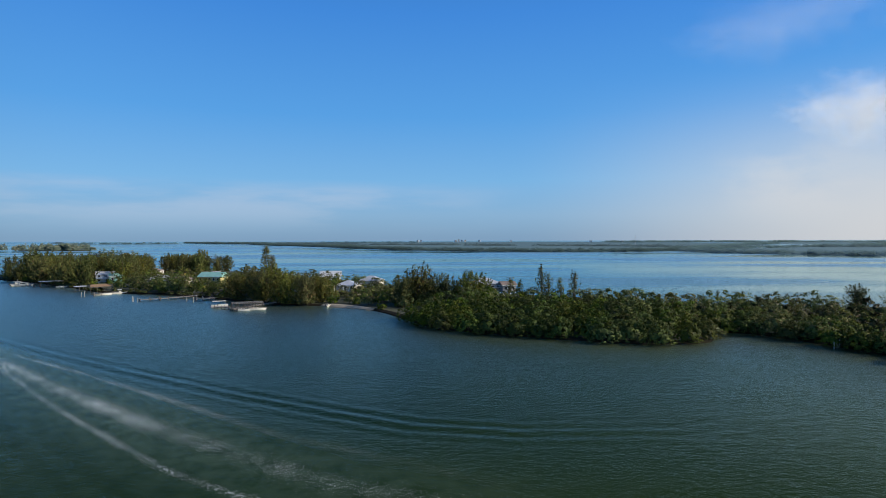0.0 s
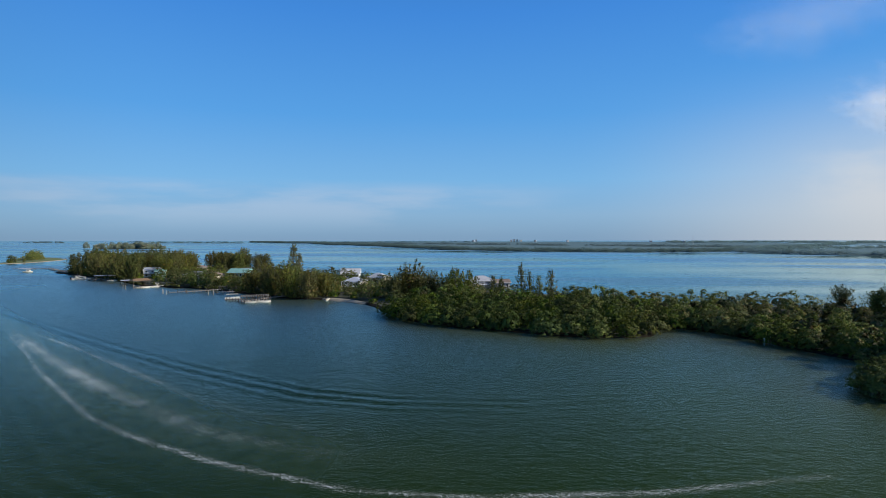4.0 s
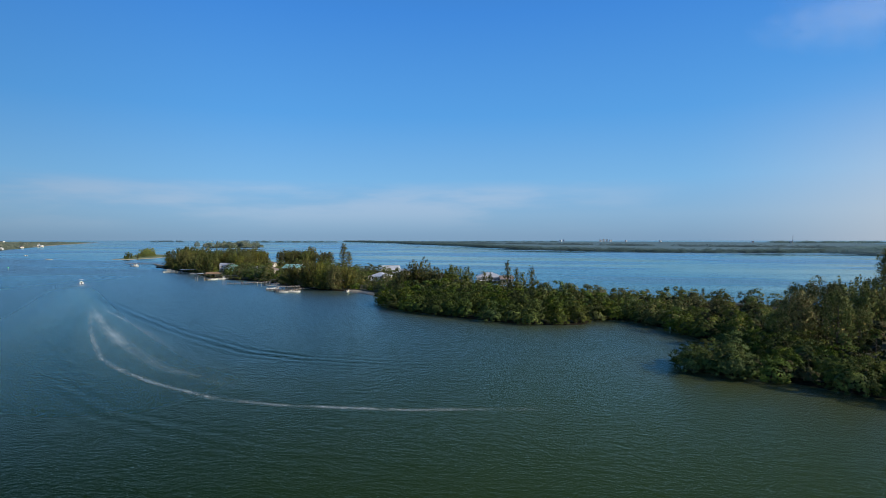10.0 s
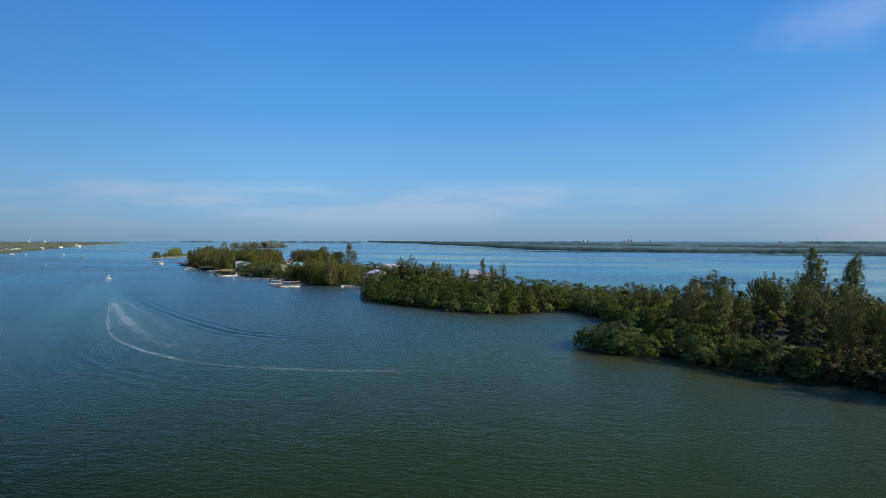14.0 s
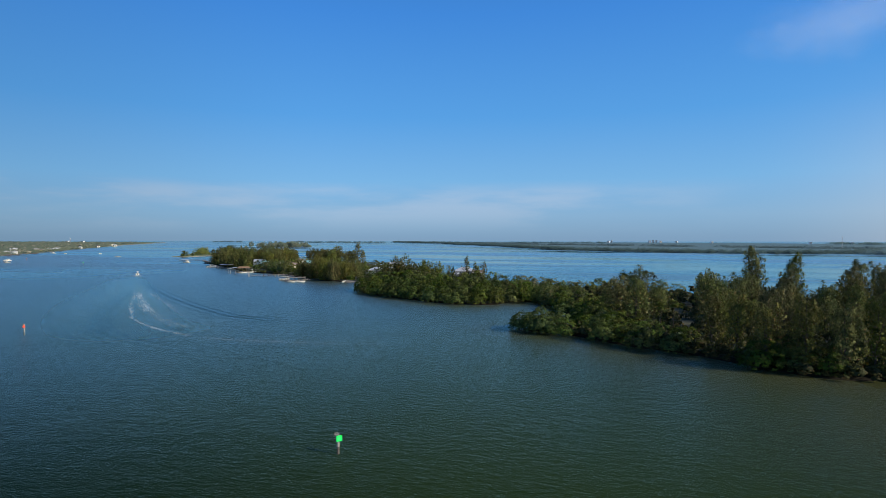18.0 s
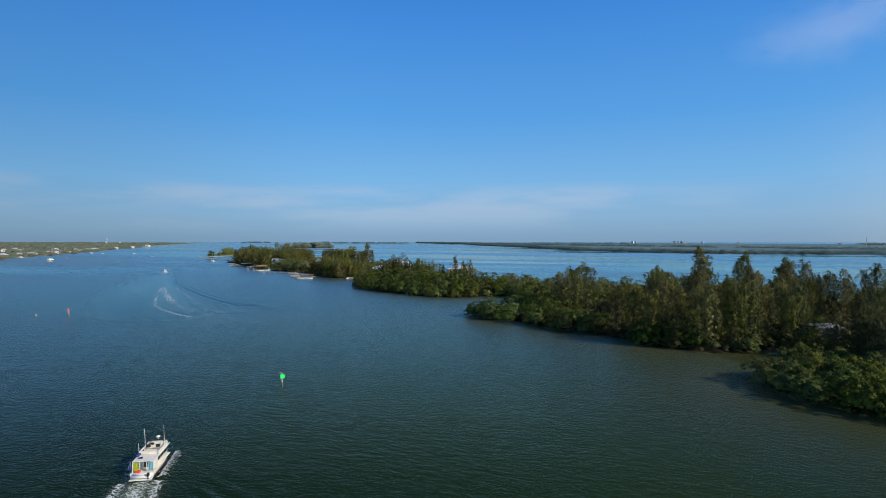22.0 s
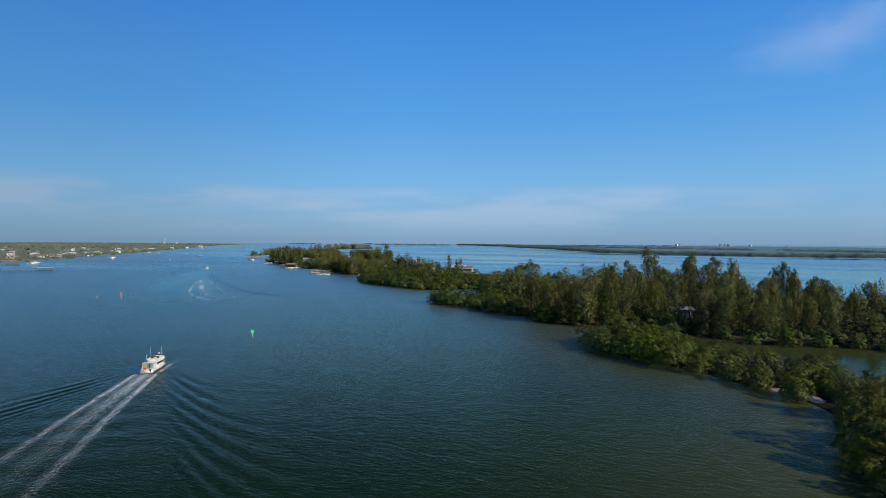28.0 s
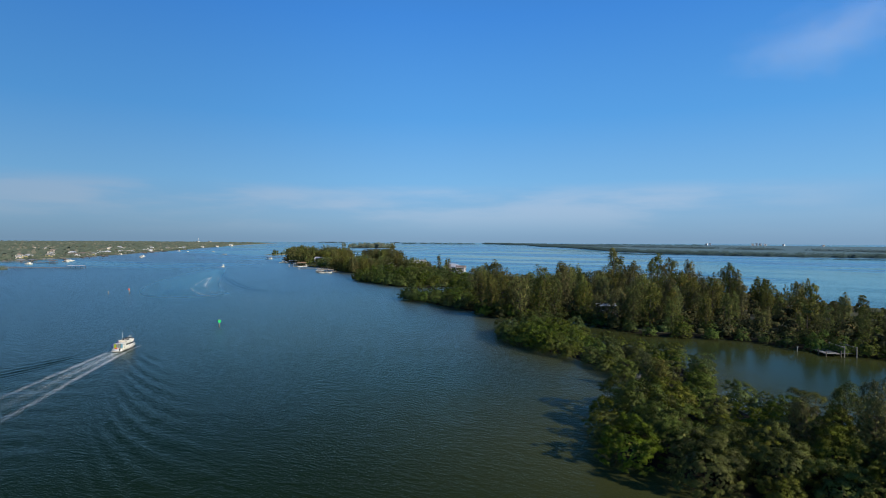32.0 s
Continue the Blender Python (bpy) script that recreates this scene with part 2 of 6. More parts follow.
M_PINE = leaves("pine_needles", (0.016, 0.026, 0.010), (0.175, 0.195, 0.055), (0.23, 0.155, 0.052), 0.06, 0.65, 0.08)
M_PALM = leaves("palm_frond", (0.055, 0.085, 0.022), (0.16, 0.2, 0.06), (0.3, 0.24, 0.1), 0.12, 0.45)
# far woods and ground tinted pale blue-green: air haze put into the colour
M_FARWOOD_HAZE = leaves("far_wood", (0.114, 0.192, 0.208), (0.124, 0.202, 0.217), (0.13, 0.198, 0.206), 0.1, 0.8, 0.5)
M_FARLAND_HAZE = surface("hazed_far_ground", (0.096, 0.162, 0.177), (0.106, 0.172, 0.187), 0.95, 0.05, shine=0.1)
# mainland greens paled and greyed so the leaf colour carries the air haze
M_WESTWOOD_HAZE = leaves("hazed_mainland_wood", (0.10, 0.132, 0.10), (0.152, 0.178, 0.13), (0.25, 0.235, 0.175), 0.15, 0.8, 0.3)
M_BARK = surface("bark", (0.05, 0.042, 0.034), (0.12, 0.1, 0.085), 0.9, 2.0, shine=0.1)
M_ROOT = surface("dark_root", (0.02, 0.017, 0.013), (0.05, 0.042, 0.032), 0.9, 2.0, shine=0.1)
M_DEAD = surface("grey_dead_wood", (0.26, 0.24, 0.21), (0.4, 0.38, 0.34), 0.9, 2.0)
M_PLANK = surface("weathered_plank", (0.2, 0.18, 0.155), (0.36, 0.33, 0.29), 0.85, 1.5)
M_PILE = surface("wet_piling", (0.07, 0.06, 0.05), (0.18, 0.15, 0.12), 0.85, 1.5)
M_WHITE = surface("white_paint", (0.72, 0.72, 0.7), (0.82, 0.82, 0.8), 0.45, 0.6, bump=0.05)
M_GEL = surface("white_gelcoat", (0.64, 0.62, 0.53), (0.76, 0.74, 0.66), 0.25, 0.5, bump=0.02, spread=0.04)
M_CREAM = surface("cream_stucco", (0.55, 0.5, 0.4), (0.68, 0.63, 0.52), 0.85, 0.5)
M_GREYWALL = surface("grey_siding", (0.28, 0.28, 0.28), (0.4, 0.4, 0.39), 0.8, 0.5)
M_TINROOF = surface("pale_metal_roof", (0.5, 0.5, 0.5), (0.68, 0.68, 0.67), 0.4, 0.4, metal=0.25)
M_SHINGLE = surface("brown_shingle", (0.13, 0.1, 0.085), (0.23, 0.18, 0.15), 0.9, 0.6)
M_GREENROOF = surface("sea_green_metal_roof", (0.2, 0.4, 0.33), (0.28, 0.5, 0.42), 0.45, 0.4, metal=0.1)
M_YELLOW = surface("yellow_wall", (0.55, 0.45, 0.18), (0.65, 0.55, 0.24), 0.8, 0.5)
M_THATCH = surface("thatch", (0.16, 0.1, 0.06), (0.28, 0.18, 0.1), 0.95, 1.5)
M_GLASS = surface("dark_window_glass", (0.015, 0.02, 0.025), (0.03, 0.035, 0.04), 0.08, 0.8, bump=0.0)
M_SIGNGREEN = surface("fluorescent_green_sign", (0.0, 0.85, 0.1), (0.01, 0.95, 0.16), 0.5, 1.0, bump=0.02, spread=0.02)
M_SIGNRED = surface("fluorescent_red_sign", (0.72, 0.05, 0.015), (0.85, 0.08, 0.02), 0.5, 1.0, bump=0.02, spread=0.02)
M_BLACK = surface("black_rubber", (0.012, 0.012, 0.013), (0.03, 0.03, 0.03), 0.6, 2.0)
M_CONCRETE = surface("concrete", (0.35, 0.34, 0.32), (0.5, 0.49, 0.46), 0.85, 0.5)
M_STEEL = surface("galvanised_steel", (0.4, 0.41, 0.42), (0.55, 0.56, 0.57), 0.4, 1.0, metal=0.7)
M_KAYAK = surface("yellow_green_plastic", (0.5, 0.6, 0.04), (0.58, 0.68, 0.06), 0.4, 1.0)


# ---- building helpers ----
from mathutils.geometry import delaunay_2d_cdt

def part(name, bm, material, parent=None, label="", smooth=False):
    """Links a bmesh, or a ready mesh, as one mesh object under a thing or a part."""
    if isinstance(bm, bpy.types.Mesh):
        me = bm
    else:
        me = bpy.data.meshes.new(name)
        bm.to_mesh(me)
        bm.free()
    if smooth:
        me.polygons.foreach_set("use_smooth", [True] * len(me.polygons))
    if not me.materials:
        me.materials.append(material)
    ob = new(name, me)
    if parent is not None:
        ob.parent = parent
    return tagged(ob, label) if label else ob


def thing(name, m, label, category, group="", kind=""):
    ob = new(name)
    ob.matrix_world = m
    return tagged(ob, label, category, group, kind)


LEAF_NORMALS = {}     # the soft normals of each crown, for those that are joined later


def np_mesh(name, verts, faces, material, smooth=False, normals=None):
    """A mesh from arrays; all faces with the same number of corners."""
    verts, faces = np.asarray(verts, np.float32), np.asarray(faces, np.int32)
    k = faces.shape[1]
    me = bpy.data.meshes.new(name)
    me.vertices.add(len(verts))
    me.vertices.foreach_set("co", verts.ravel())
    me.loops.add(faces.size)
    me.loops.foreach_set("vertex_index", faces.ravel())
    me.polygons.add(len(faces))
    me.polygons.foreach_set("loop_start", np.arange(len(faces), dtype=np.int32) * k)
    if smooth:
        me.polygons.foreach_set("use_smooth", np.ones(len(faces), bool))
    me.update(calc_edges=True)
    me.materials.append(material)
    if normals is not None:
        me.polygons.foreach_set("use_smooth", np.ones(len(faces), bool))
        me.normals_split_custom_set_from_vertices(np.asarray(normals, np.float32).tolist())
        LEAF_NORMALS[me.name] = np.asarray(normals, np.float32)
    return me


def box(bm, x0, x1, y0, y1, z0, z1, bevel=0.0):
    ret = bmesh.ops.create_cube(bm, size=1.0, matrix=Matrix.LocRotScale(((x0 + x1) / 2, (y0 + y1) / 2, (z0 + z1) / 2), None, (x1 - x0, y1 - y0, z1 - z0)))
    if bevel:
        edges = list({e for v in ret["verts"] for e in v.link_edges})
        bmesh.ops.bevel(bm, geom=edges, offset=bevel, segments=2, affect="EDGES", clamp_overlap=True)
    return bm


def rod(bm, a, b, r0, r1=None, sides=8):
    a, b = Vector(a), Vector(b)
    q = (b - a).to_track_quat("Z", "Y")
    bmesh.ops.create_cone(bm, cap_ends=True, segments=sides, radius1=r0, radius2=r0 if r1 is None else r1, depth=(b - a).length,
                          matrix=Matrix.LocRotScale((a + b) / 2, q, None))
    return bm


def prism(bm, outline, z0, z1):
    """An upright prism over an outline of (x, y)."""
    lo = [bm.verts.new((x, y, z0)) for x, y in outline]
    hi = [bm.verts.new((x, y, z1)) for x, y in outline]
    k = len(outline)
    bm.faces.new(lo[::-1]), bm.faces.new(hi)
    for i in range(k):
        bm.faces.new((lo[i], lo[(i + 1) % k], hi[(i + 1) % k], hi[i]))
    return bm


def B():
    return bmesh.new()


def chaikin(pts, times=2):
    for _ in range(times):
        out = []
        for i, a in enumerate(pts):
            b = pts[(i + 1) % len(pts)]
            out += [(a[0] * .75 + b[0] * .25, a[1] * .75 + b[1] * .25), (a[0] * .25 + b[0] * .75, a[1] * .25 + b[1] * .75)]
        pts = out
    return pts


def inside(poly, x, y):
    """Which of the points lie in the polygon (arrays)."""
    x, y = np.asarray(x, float), np.asarray(y, float)
    res = np.zeros(x.shape, bool)
    for (x0, y0), (x1, y1) in zip(poly, poly[1:] + poly[:1]):
        if y0 != y1:
            res ^= ((y0 > y) != (y1 > y)) & (x < (x1 - x0) * (y - y0) / (y1 - y0) + x0)
    return res


def edge_distance(poly, x, y):
    x, y = np.asarray(x, float), np.asarray(y, float)
    best = np.full(x.shape, 1e9)
    for (x0, y0), (x1, y1) in zip(poly, poly[1:] + poly[:1]):
        dx, dy = x1 - x0, y1 - y0
        s = np.clip(((x - x0) * dx + (y - y0) * dy) / (dx * dx + dy * dy + 1e-9), 0, 1)
        best = np.minimum(best, np.hypot(x - x0 - s * dx, y - y0 - s * dy))
    return best


# ---- shorelines ----
CHANNEL_SHORE = [(-350, 428), (-310, 403), (-265, 372), (-222, 340), (-182, 303), (-150, 298), (-121, 283), (-95, 262), (-67, 246), (-51, 244), (-27, 230),
          (-12, 202), (-1, 180), (16, 170), (40, 158), (54, 152), (70, 151), (83, 156), (84, 168), (95, 171), (105, 154), (112, 136), (119, 122), (113, 106),
          (101, 98), (107, 91), (120, 89), (131, 81), (141, 75), (150, 73), (162, 64), (173, 56), (182, 54), (190, 58), (199, 67), (212, 58), (230, 46), (244, 51),
          (256, 54), (269, 48), (290, 42)]
BACK_SHORE = [(330, 38), (420, 20), (560, -40), (640, 40), (520, 110), (400, 130), (310, 175), (245, 215), (190, 232), (140, 238),
          (112, 244), (74, 268), (40, 296), (-10, 330), (-56, 384), (-100, 428), (-165, 496), (-240, 530), (-310, 518), (-356, 468)]
ISLAND = CHANNEL_SHORE + BACK_SHORE
STRIP = [(189, 30), (190, 19), (203, 11), (217, 3), (229, -7), (237, -12), (241, -26), (240, -42), (241, -54), (249, -62), (262, -64), (300, -70), (420, -84),
         (560, -100), (560, -60), (420, -26), (330, -18), (288, -24), (268, -30), (258, -18), (251, 4), (243, 16), (231, 26), (214, 34), (200, 37)]


# ---- the water, one sheet out to the horizon, with the two boats' waves in it ----
TRACK_FAST = [(-236, 248), (-195, 212), (-140, 166), (-106, 137), (-78, 114), (-48, 91), (-29, 78), (-12, 67), (10, 60), (40, 57), (70, 62), (110, 70)]
EDGE_NEAR = [(-232, 246), (-192, 208), (-140, 163), (-99, 128), (-66, 98), (-35, 72), (-22, 64), (-5, 56), (15, 49.5), (29, 49), (51, 52), (75, 59)]
EDGE_FAR = [(-232, 249), (-190, 216), (-140, 172), (-113, 148), (-78, 124), (-50, 104), (-23, 84), (-5, 74.5), (9, 66), (30, 63)]
TRACK_SLOW = [(116.2, -55.0), (125, -65.5), (134.5, -77), (146.6, -91), (160, -107), (185, -136), (212, -168)]


def along(track, x, y):
    """Distance behind the boat and signed offset to the side, for arrays of places."""
    best, s_at, d_at, run = np.full(x.shape, 1e9), np.zeros(x.shape), np.zeros(x.shape), 0.0
    for (x0, y0), (x1, y1) in zip(track, track[1:]):
        dx, dy = x1 - x0, y1 - y0
        ln = math.hypot(dx, dy)
        u = ((x - x0) * dx + (y - y0) * dy) / ln
        uc = np.clip(u, 0, ln)
        dist = np.hypot(x - x0 - uc * dx / ln, y - y0 - uc * dy / ln)
        side = np.sign((x - x0) * dy - (y - y0) * dx)
        m = dist < best
        best, s_at, d_at = np.where(m, dist, best), np.where(m, run + uc, s_at), np.where(m, dist * side, d_at)
        run += ln
    return s_at, d_at


def wave_height(x, y):
    s, d = along(TRACK_SLOW, x, y)
    a = np.abs(d)
    # echelon crests that lean out from the cusp line and fan wider beyond it
    e = np.clip(a - 0.27 * s - 7.0, -18, 40)
    env = np.where(e < 0, np.exp(-(e / (2.6 + 0.03 * s)) ** 2), np.exp(-(e / (3.0 + 0.10 * s)) ** 2)) * np.clip(s / 8, 0, 1) * np.exp(-s / 110)
    z = 0.115 * env * np.cos(2 * np.pi / 9.0 * (s + 28.3 * np.exp(-e / 8.5)))
    env = np.exp(-(a / (0.26 * s + 1.0)) ** 4) * np.clip((s - 8) / 20, 0, 1) * np.exp(-s / 60)
    z = z + 0.07 * env * np.cos(2 * np.pi / 8.2 * s)
    s, d = along(TRACK_FAST, x, y)
    for sgn, amp, at0, grow in ((1, 0.09, 18 - 0.13 * 268, 0.13), (-1, 0.15, 11 - 0.1 * 171, 0.1)):
        a = d * sgn
        w = np.clip(at0 + grow * s, 3, 45)
        env = np.exp(-((a - w) / (2.4 + 0.009 * s)) ** 2) * np.clip((s - 10) / 120, 0, 1) * np.exp(-np.clip(s - 300, 0, 999) / 30) * (a > 0)
        z = z + amp * env * np.cos(2 * np.pi / 3.8 * (a - w))
    return z


def grid_lines(lo, hi, step, far):
    mid = list(np.arange(lo, hi + step / 2, step))
    up, down, st = [hi], [lo], step
    while up[-1] < far or down[-1] > -far:
        st *= 1.22
        up.append(up[-1] + st), down.append(down[-1] - st)
    return np.array(down[:0:-1] + mid + up[1:])


def build_water():
    gx, gy = grid_lines(-250, 214, 0.95, 5200), grid_lines(-156, 262, 0.95, 5200)
    # finer where the yacht's waves run
    gx = np.unique(np.concatenate([gx[(gx < 96) | (gx > 206)], np.arange(96, 206, 0.5)]))
    gy = np.unique(np.concatenate([gy[(gy < -150) | (gy > -36)], np.arange(-150, -36, 0.5)]))
    X, Y = np.meshgrid(gx, gy)
    Z = wave_height(X, Y)
    nx, ny = len(gx), len(gy)
    idx = np.arange(nx * ny).reshape(ny, nx)
    f = np.stack([idx[:-1, :-1], idx[:-1, 1:], idx[1:, 1:], idx[1:, :-1]], -1).reshape(-1, 4)
    me = np_mesh("water", np.stack([X, Y, Z], -1).reshape(-1, 3), f, M_WATER, smooth=True)
    # how shallow it is: a strip along the shores and the lagoon
    near = np.full(X.shape, 99.0)
    m = (X > -420) & (X < 600) & (Y > -140) & (Y < 520)
    near[m] = np.minimum(edge_distance(ISLAND, X[m], Y[m]), edge_distance(STRIP, X[m], Y[m]))
    sh = np.clip(1 - near / (34 + 26 * np.clip((X - 90) / 60, 0, 1)), 0, 1) ** 2.5 * np.clip((X + 40) / 160, 0.0, 1)
    at = me.attributes.new("shallow", "FLOAT", "POINT")
    at.data.foreach_set("value", sh.astype(np.float32).ravel())
    # the green shoal off the long shore, and the quiet water behind the island
    shoal = np.zeros(X.shape)
    shoal[m] = np.clip(1 - edge_distance(ISLAND, X[m], Y[m]) / 130, 0, 1) * np.clip((240 - X[m]) / 130, 0, 1) * np.clip((X[m] + 10) / 80, 0, 1)
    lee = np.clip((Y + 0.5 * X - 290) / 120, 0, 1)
    for key, val in (("shoal", shoal), ("lee", lee)):
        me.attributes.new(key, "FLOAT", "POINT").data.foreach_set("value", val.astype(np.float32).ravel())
    s, d = along(TRACK_FAST, X, Y)
    st = np.exp(-(d / (3.4 + s * 0.03)) ** 2) * np.clip((s - 10) / 50, 0, 1) * np.clip((340 - s) / 120, 0, 1) * 0.55
    s, d = along(TRACK_SLOW, X, Y)
    st = np.maximum(st, np.exp(-(d / 1.8) ** 2) * np.exp(-s / 26) * 0.8 * (s > 0.1))
    # the smoothed lane that the fast boat leaves behind
    s, d = along(TRACK_FAST, X, Y)
    left, right = 4 + 0.012 * s, 5 + 0.11 * s
    sl = 1 / (1 + np.exp(-(d + left) / 1.6)) / (1 + np.exp((d - right) / 5.0)) * np.clip((s - 12) / 60, 0, 1) * np.clip((350 - s) / 150, 0, 1)
    lagoon = [(176, 64), (196, 30), (236, 20), (252, -12), (290, -20), (420, -20), (420, 60), (250, 60)]
    pond = np.zeros(X.shape)
    pond[m] = inside(lagoon, X[m], Y[m]) * np.clip(edge_distance(lagoon, X[m], Y[m]) / 14, 0, 1)
    st = np.maximum(st, sl * 0.15)
    me.attributes.new("stirred", "FLOAT", "POINT").data.foreach_set("value", st.astype(np.float32).ravel())
    sl = np.maximum(sl * 0.75, pond * 1.45)
    me.attributes.new("slick", "FLOAT", "POINT").data.foreach_set("value", sl.astype(np.float32).ravel())
    # fresh foam along the wakes
    fo = np.zeros(X.shape)
    for line, wide, amp, least, hi in ((EDGE_NEAR, 0.42, 0.47, 0.3, 450), (EDGE_FAR, 0.55, 0.45, 0.05, 330), (TRACK_FAST, 1.7, 0.41, 0.04, 345)):
        s, d = along(line, X, Y)
        torn = 0.76 + 0.17 * np.sin(0.23 * s) * np.sin(0.61 * s + 1) + 0.12 * np.sin(0.105 * s + 2)
        fo = np.maximum(fo, np.exp(-(d / (wide * (0.55 + s / 260))) ** 2) * amp * torn * np.clip((s - 115) / 70, least, 1) * np.clip((hi - s) / 110, 0, 1) * (s > 0.01))
    s, d = along(TRACK_FAST, X, Y)
    fo = np.maximum(fo, np.exp(-(d / (1.0 + 0.1 * s)) ** 2) * np.exp(-s / 12) * (s > 0.01))
    s, d = along(TRACK_SLOW, X, Y)
    for off, wide, amp, reach in ((-2.0, 0.66, 0.68, 55), (2.1, 0.66, 0.65, 50), (0.0, 1.5, 0.50, 42)):
        fo = np.maximum(fo, np.exp(-((d - off * (1 + s * 0.02)) / (wide * (0.8 + s / 60))) ** 2) * amp * np.exp(-s / reach) * (s > 0.01))
    at = me.attributes.new("foam", "FLOAT", "POINT")
    at.data.foreach_set("value", fo.astype(np.float32).ravel())
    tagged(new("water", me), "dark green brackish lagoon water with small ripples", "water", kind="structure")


build_water()

# ---- the land ----


def land(name, outline, label, top=0.75, shelf=3.0, material=M_SOIL, smooth=2, rim=None, inset_by=0.0):
    """A low bank: a sloping shore round a slightly uneven top."""
    pts = chaikin(outline, smooth) if smooth else outline
    k = len(pts)
    area = sum(a[0] * b[1] - b[0] * a[1] for a, b in zip(pts, pts[1:] + pts[:1]))
    sgn = 1 if area > 0 else -1
    bm = B()
    rings = []
    for inset, z in ((-0.6, -0.6), (shelf * 0.35, top * 0.4), (shelf, top)):
        ring = []
        for i in range(k):
            a, b, c = pts[i - 1], pts[i], pts[(i + 1) % k]
            t = Vector((c[0] - a[0], c[1] - a[1])).normalized()
            nrm = Vector((-t.y, t.x)) * sgn
            w = inset_by + inset + 0.35 * noise.noise((b[0] * 0.15, b[1] * 0.15, inset))
            ring.append(bm.verts.new((b[0] + nrm.x * w, b[1] + nrm.y * w, z)))
        rings.append(ring)
    for lo, hi in zip(rings, rings[1:]):
        for i in range(k):
            q = (lo[i], lo[(i + 1) % k], hi[(i + 1) % k], hi[i])
            bm.faces.new(q if sgn > 0 else q[::-1]).material_index = 1 if rim else 0
    # the top: a triangulated sheet with gentle rises
    ring = [Vector(v.co.xy) for v in rings[-1]]
    inner = [(p.x, p.y) for p in ring]
    xs, ys = [p[0] for p in inner], [p[1] for p in inner]
    step = max(8.0, (max(xs) - min(xs)) / 60)
    gx, gy = np.meshgrid(np.arange(min(xs), max(xs), step), np.arange(min(ys), max(ys), step))
    ok = inside(inner, gx, gy) & (edge_distance(inner, gx, gy) > step * 0.4)
    pts2 = ring + [Vector((a, b)) for a, b in zip(gx[ok], gy[ok])]
    vs, _, fs, _, _, _ = delaunay_2d_cdt(pts2, [(i, (i + 1) % k) for i in range(k)], [], 1, 1e-5)
    made = [bm.verts.new((v.x, v.y, top + (0.25 * noise.noise((v.x * 0.05, v.y * 0.05, 1)) if i >= k else 0))) for i, v in enumerate(vs)]
    for f in fs:
        bm.faces.new([made[i] for i in f])
    bmesh.ops.remove_doubles(bm, verts=bm.verts, dist=0.001)
    bmesh.ops.recalc_face_normals(bm, faces=bm.faces)
    ob = part(name, bm, material)
    if rim:
        ob.data.materials.append(rim)
    return tagged(ob, label, "ground", kind="structure")


land("ground", ISLAND, "sandy soil of the wooded barrier island with leaf litter", rim=M_MUD, inset_by=1.6)
land("ground", STRIP, "muddy mangrove spit between the channel and a lagoon", top=0.35, shelf=2.0, material=M_MUD, inset_by=2.2)


# ---- low morning clouds over the sound: billowing veils of mist, one behind the other ----
def cloud_material(n):
    co = n.add("TexCoord").outputs["Object"]
    soft = n.add("Attribute", attribute_name="soft").outputs["Fac"]
    big = n.noise(n.scaled(co, 1.0, 1.0, 1.7), 0.016, 6, 0.58)
    thin = n.noise(n.scaled(co, 1.0, 1.0, 1.4), 0.06, 5, 0.6)
    grain = n.math("ADD", n.math("MULTIPLY", big, 0.75), n.math("MULTIPLY", thin, 0.25))
    body = n.math("SUBTRACT", n.math("ADD", grain, n.math("MULTIPLY", soft, 0.5)), 0.70)
    cover = n.math("MULTIPLY", n.remap(body, 0.02, 0.5), n.math("MULTIPLY", n.remap(soft, 0.0, 0.3), n.add("Attribute", attribute_name="dense").outputs["Fac"]))
    a = n.add("BsdfDiffuse", {"Color": (0.86, 0.85, 0.84, 1)}).outputs[0]
    b = n.add("BsdfTranslucent", {"Color": (0.86, 0.85, 0.84, 1)}).outputs[0]
    mist = n.add("MixShader", {0: 0.2, 1: a, 2: b}).outputs[0]
    return n.add("MixShader", {0: cover, 1: n.add("BsdfTransparent").outputs[0], 2: mist}).outputs[0]


M_CLOUD = mat("cloud_mist", cloud_material)


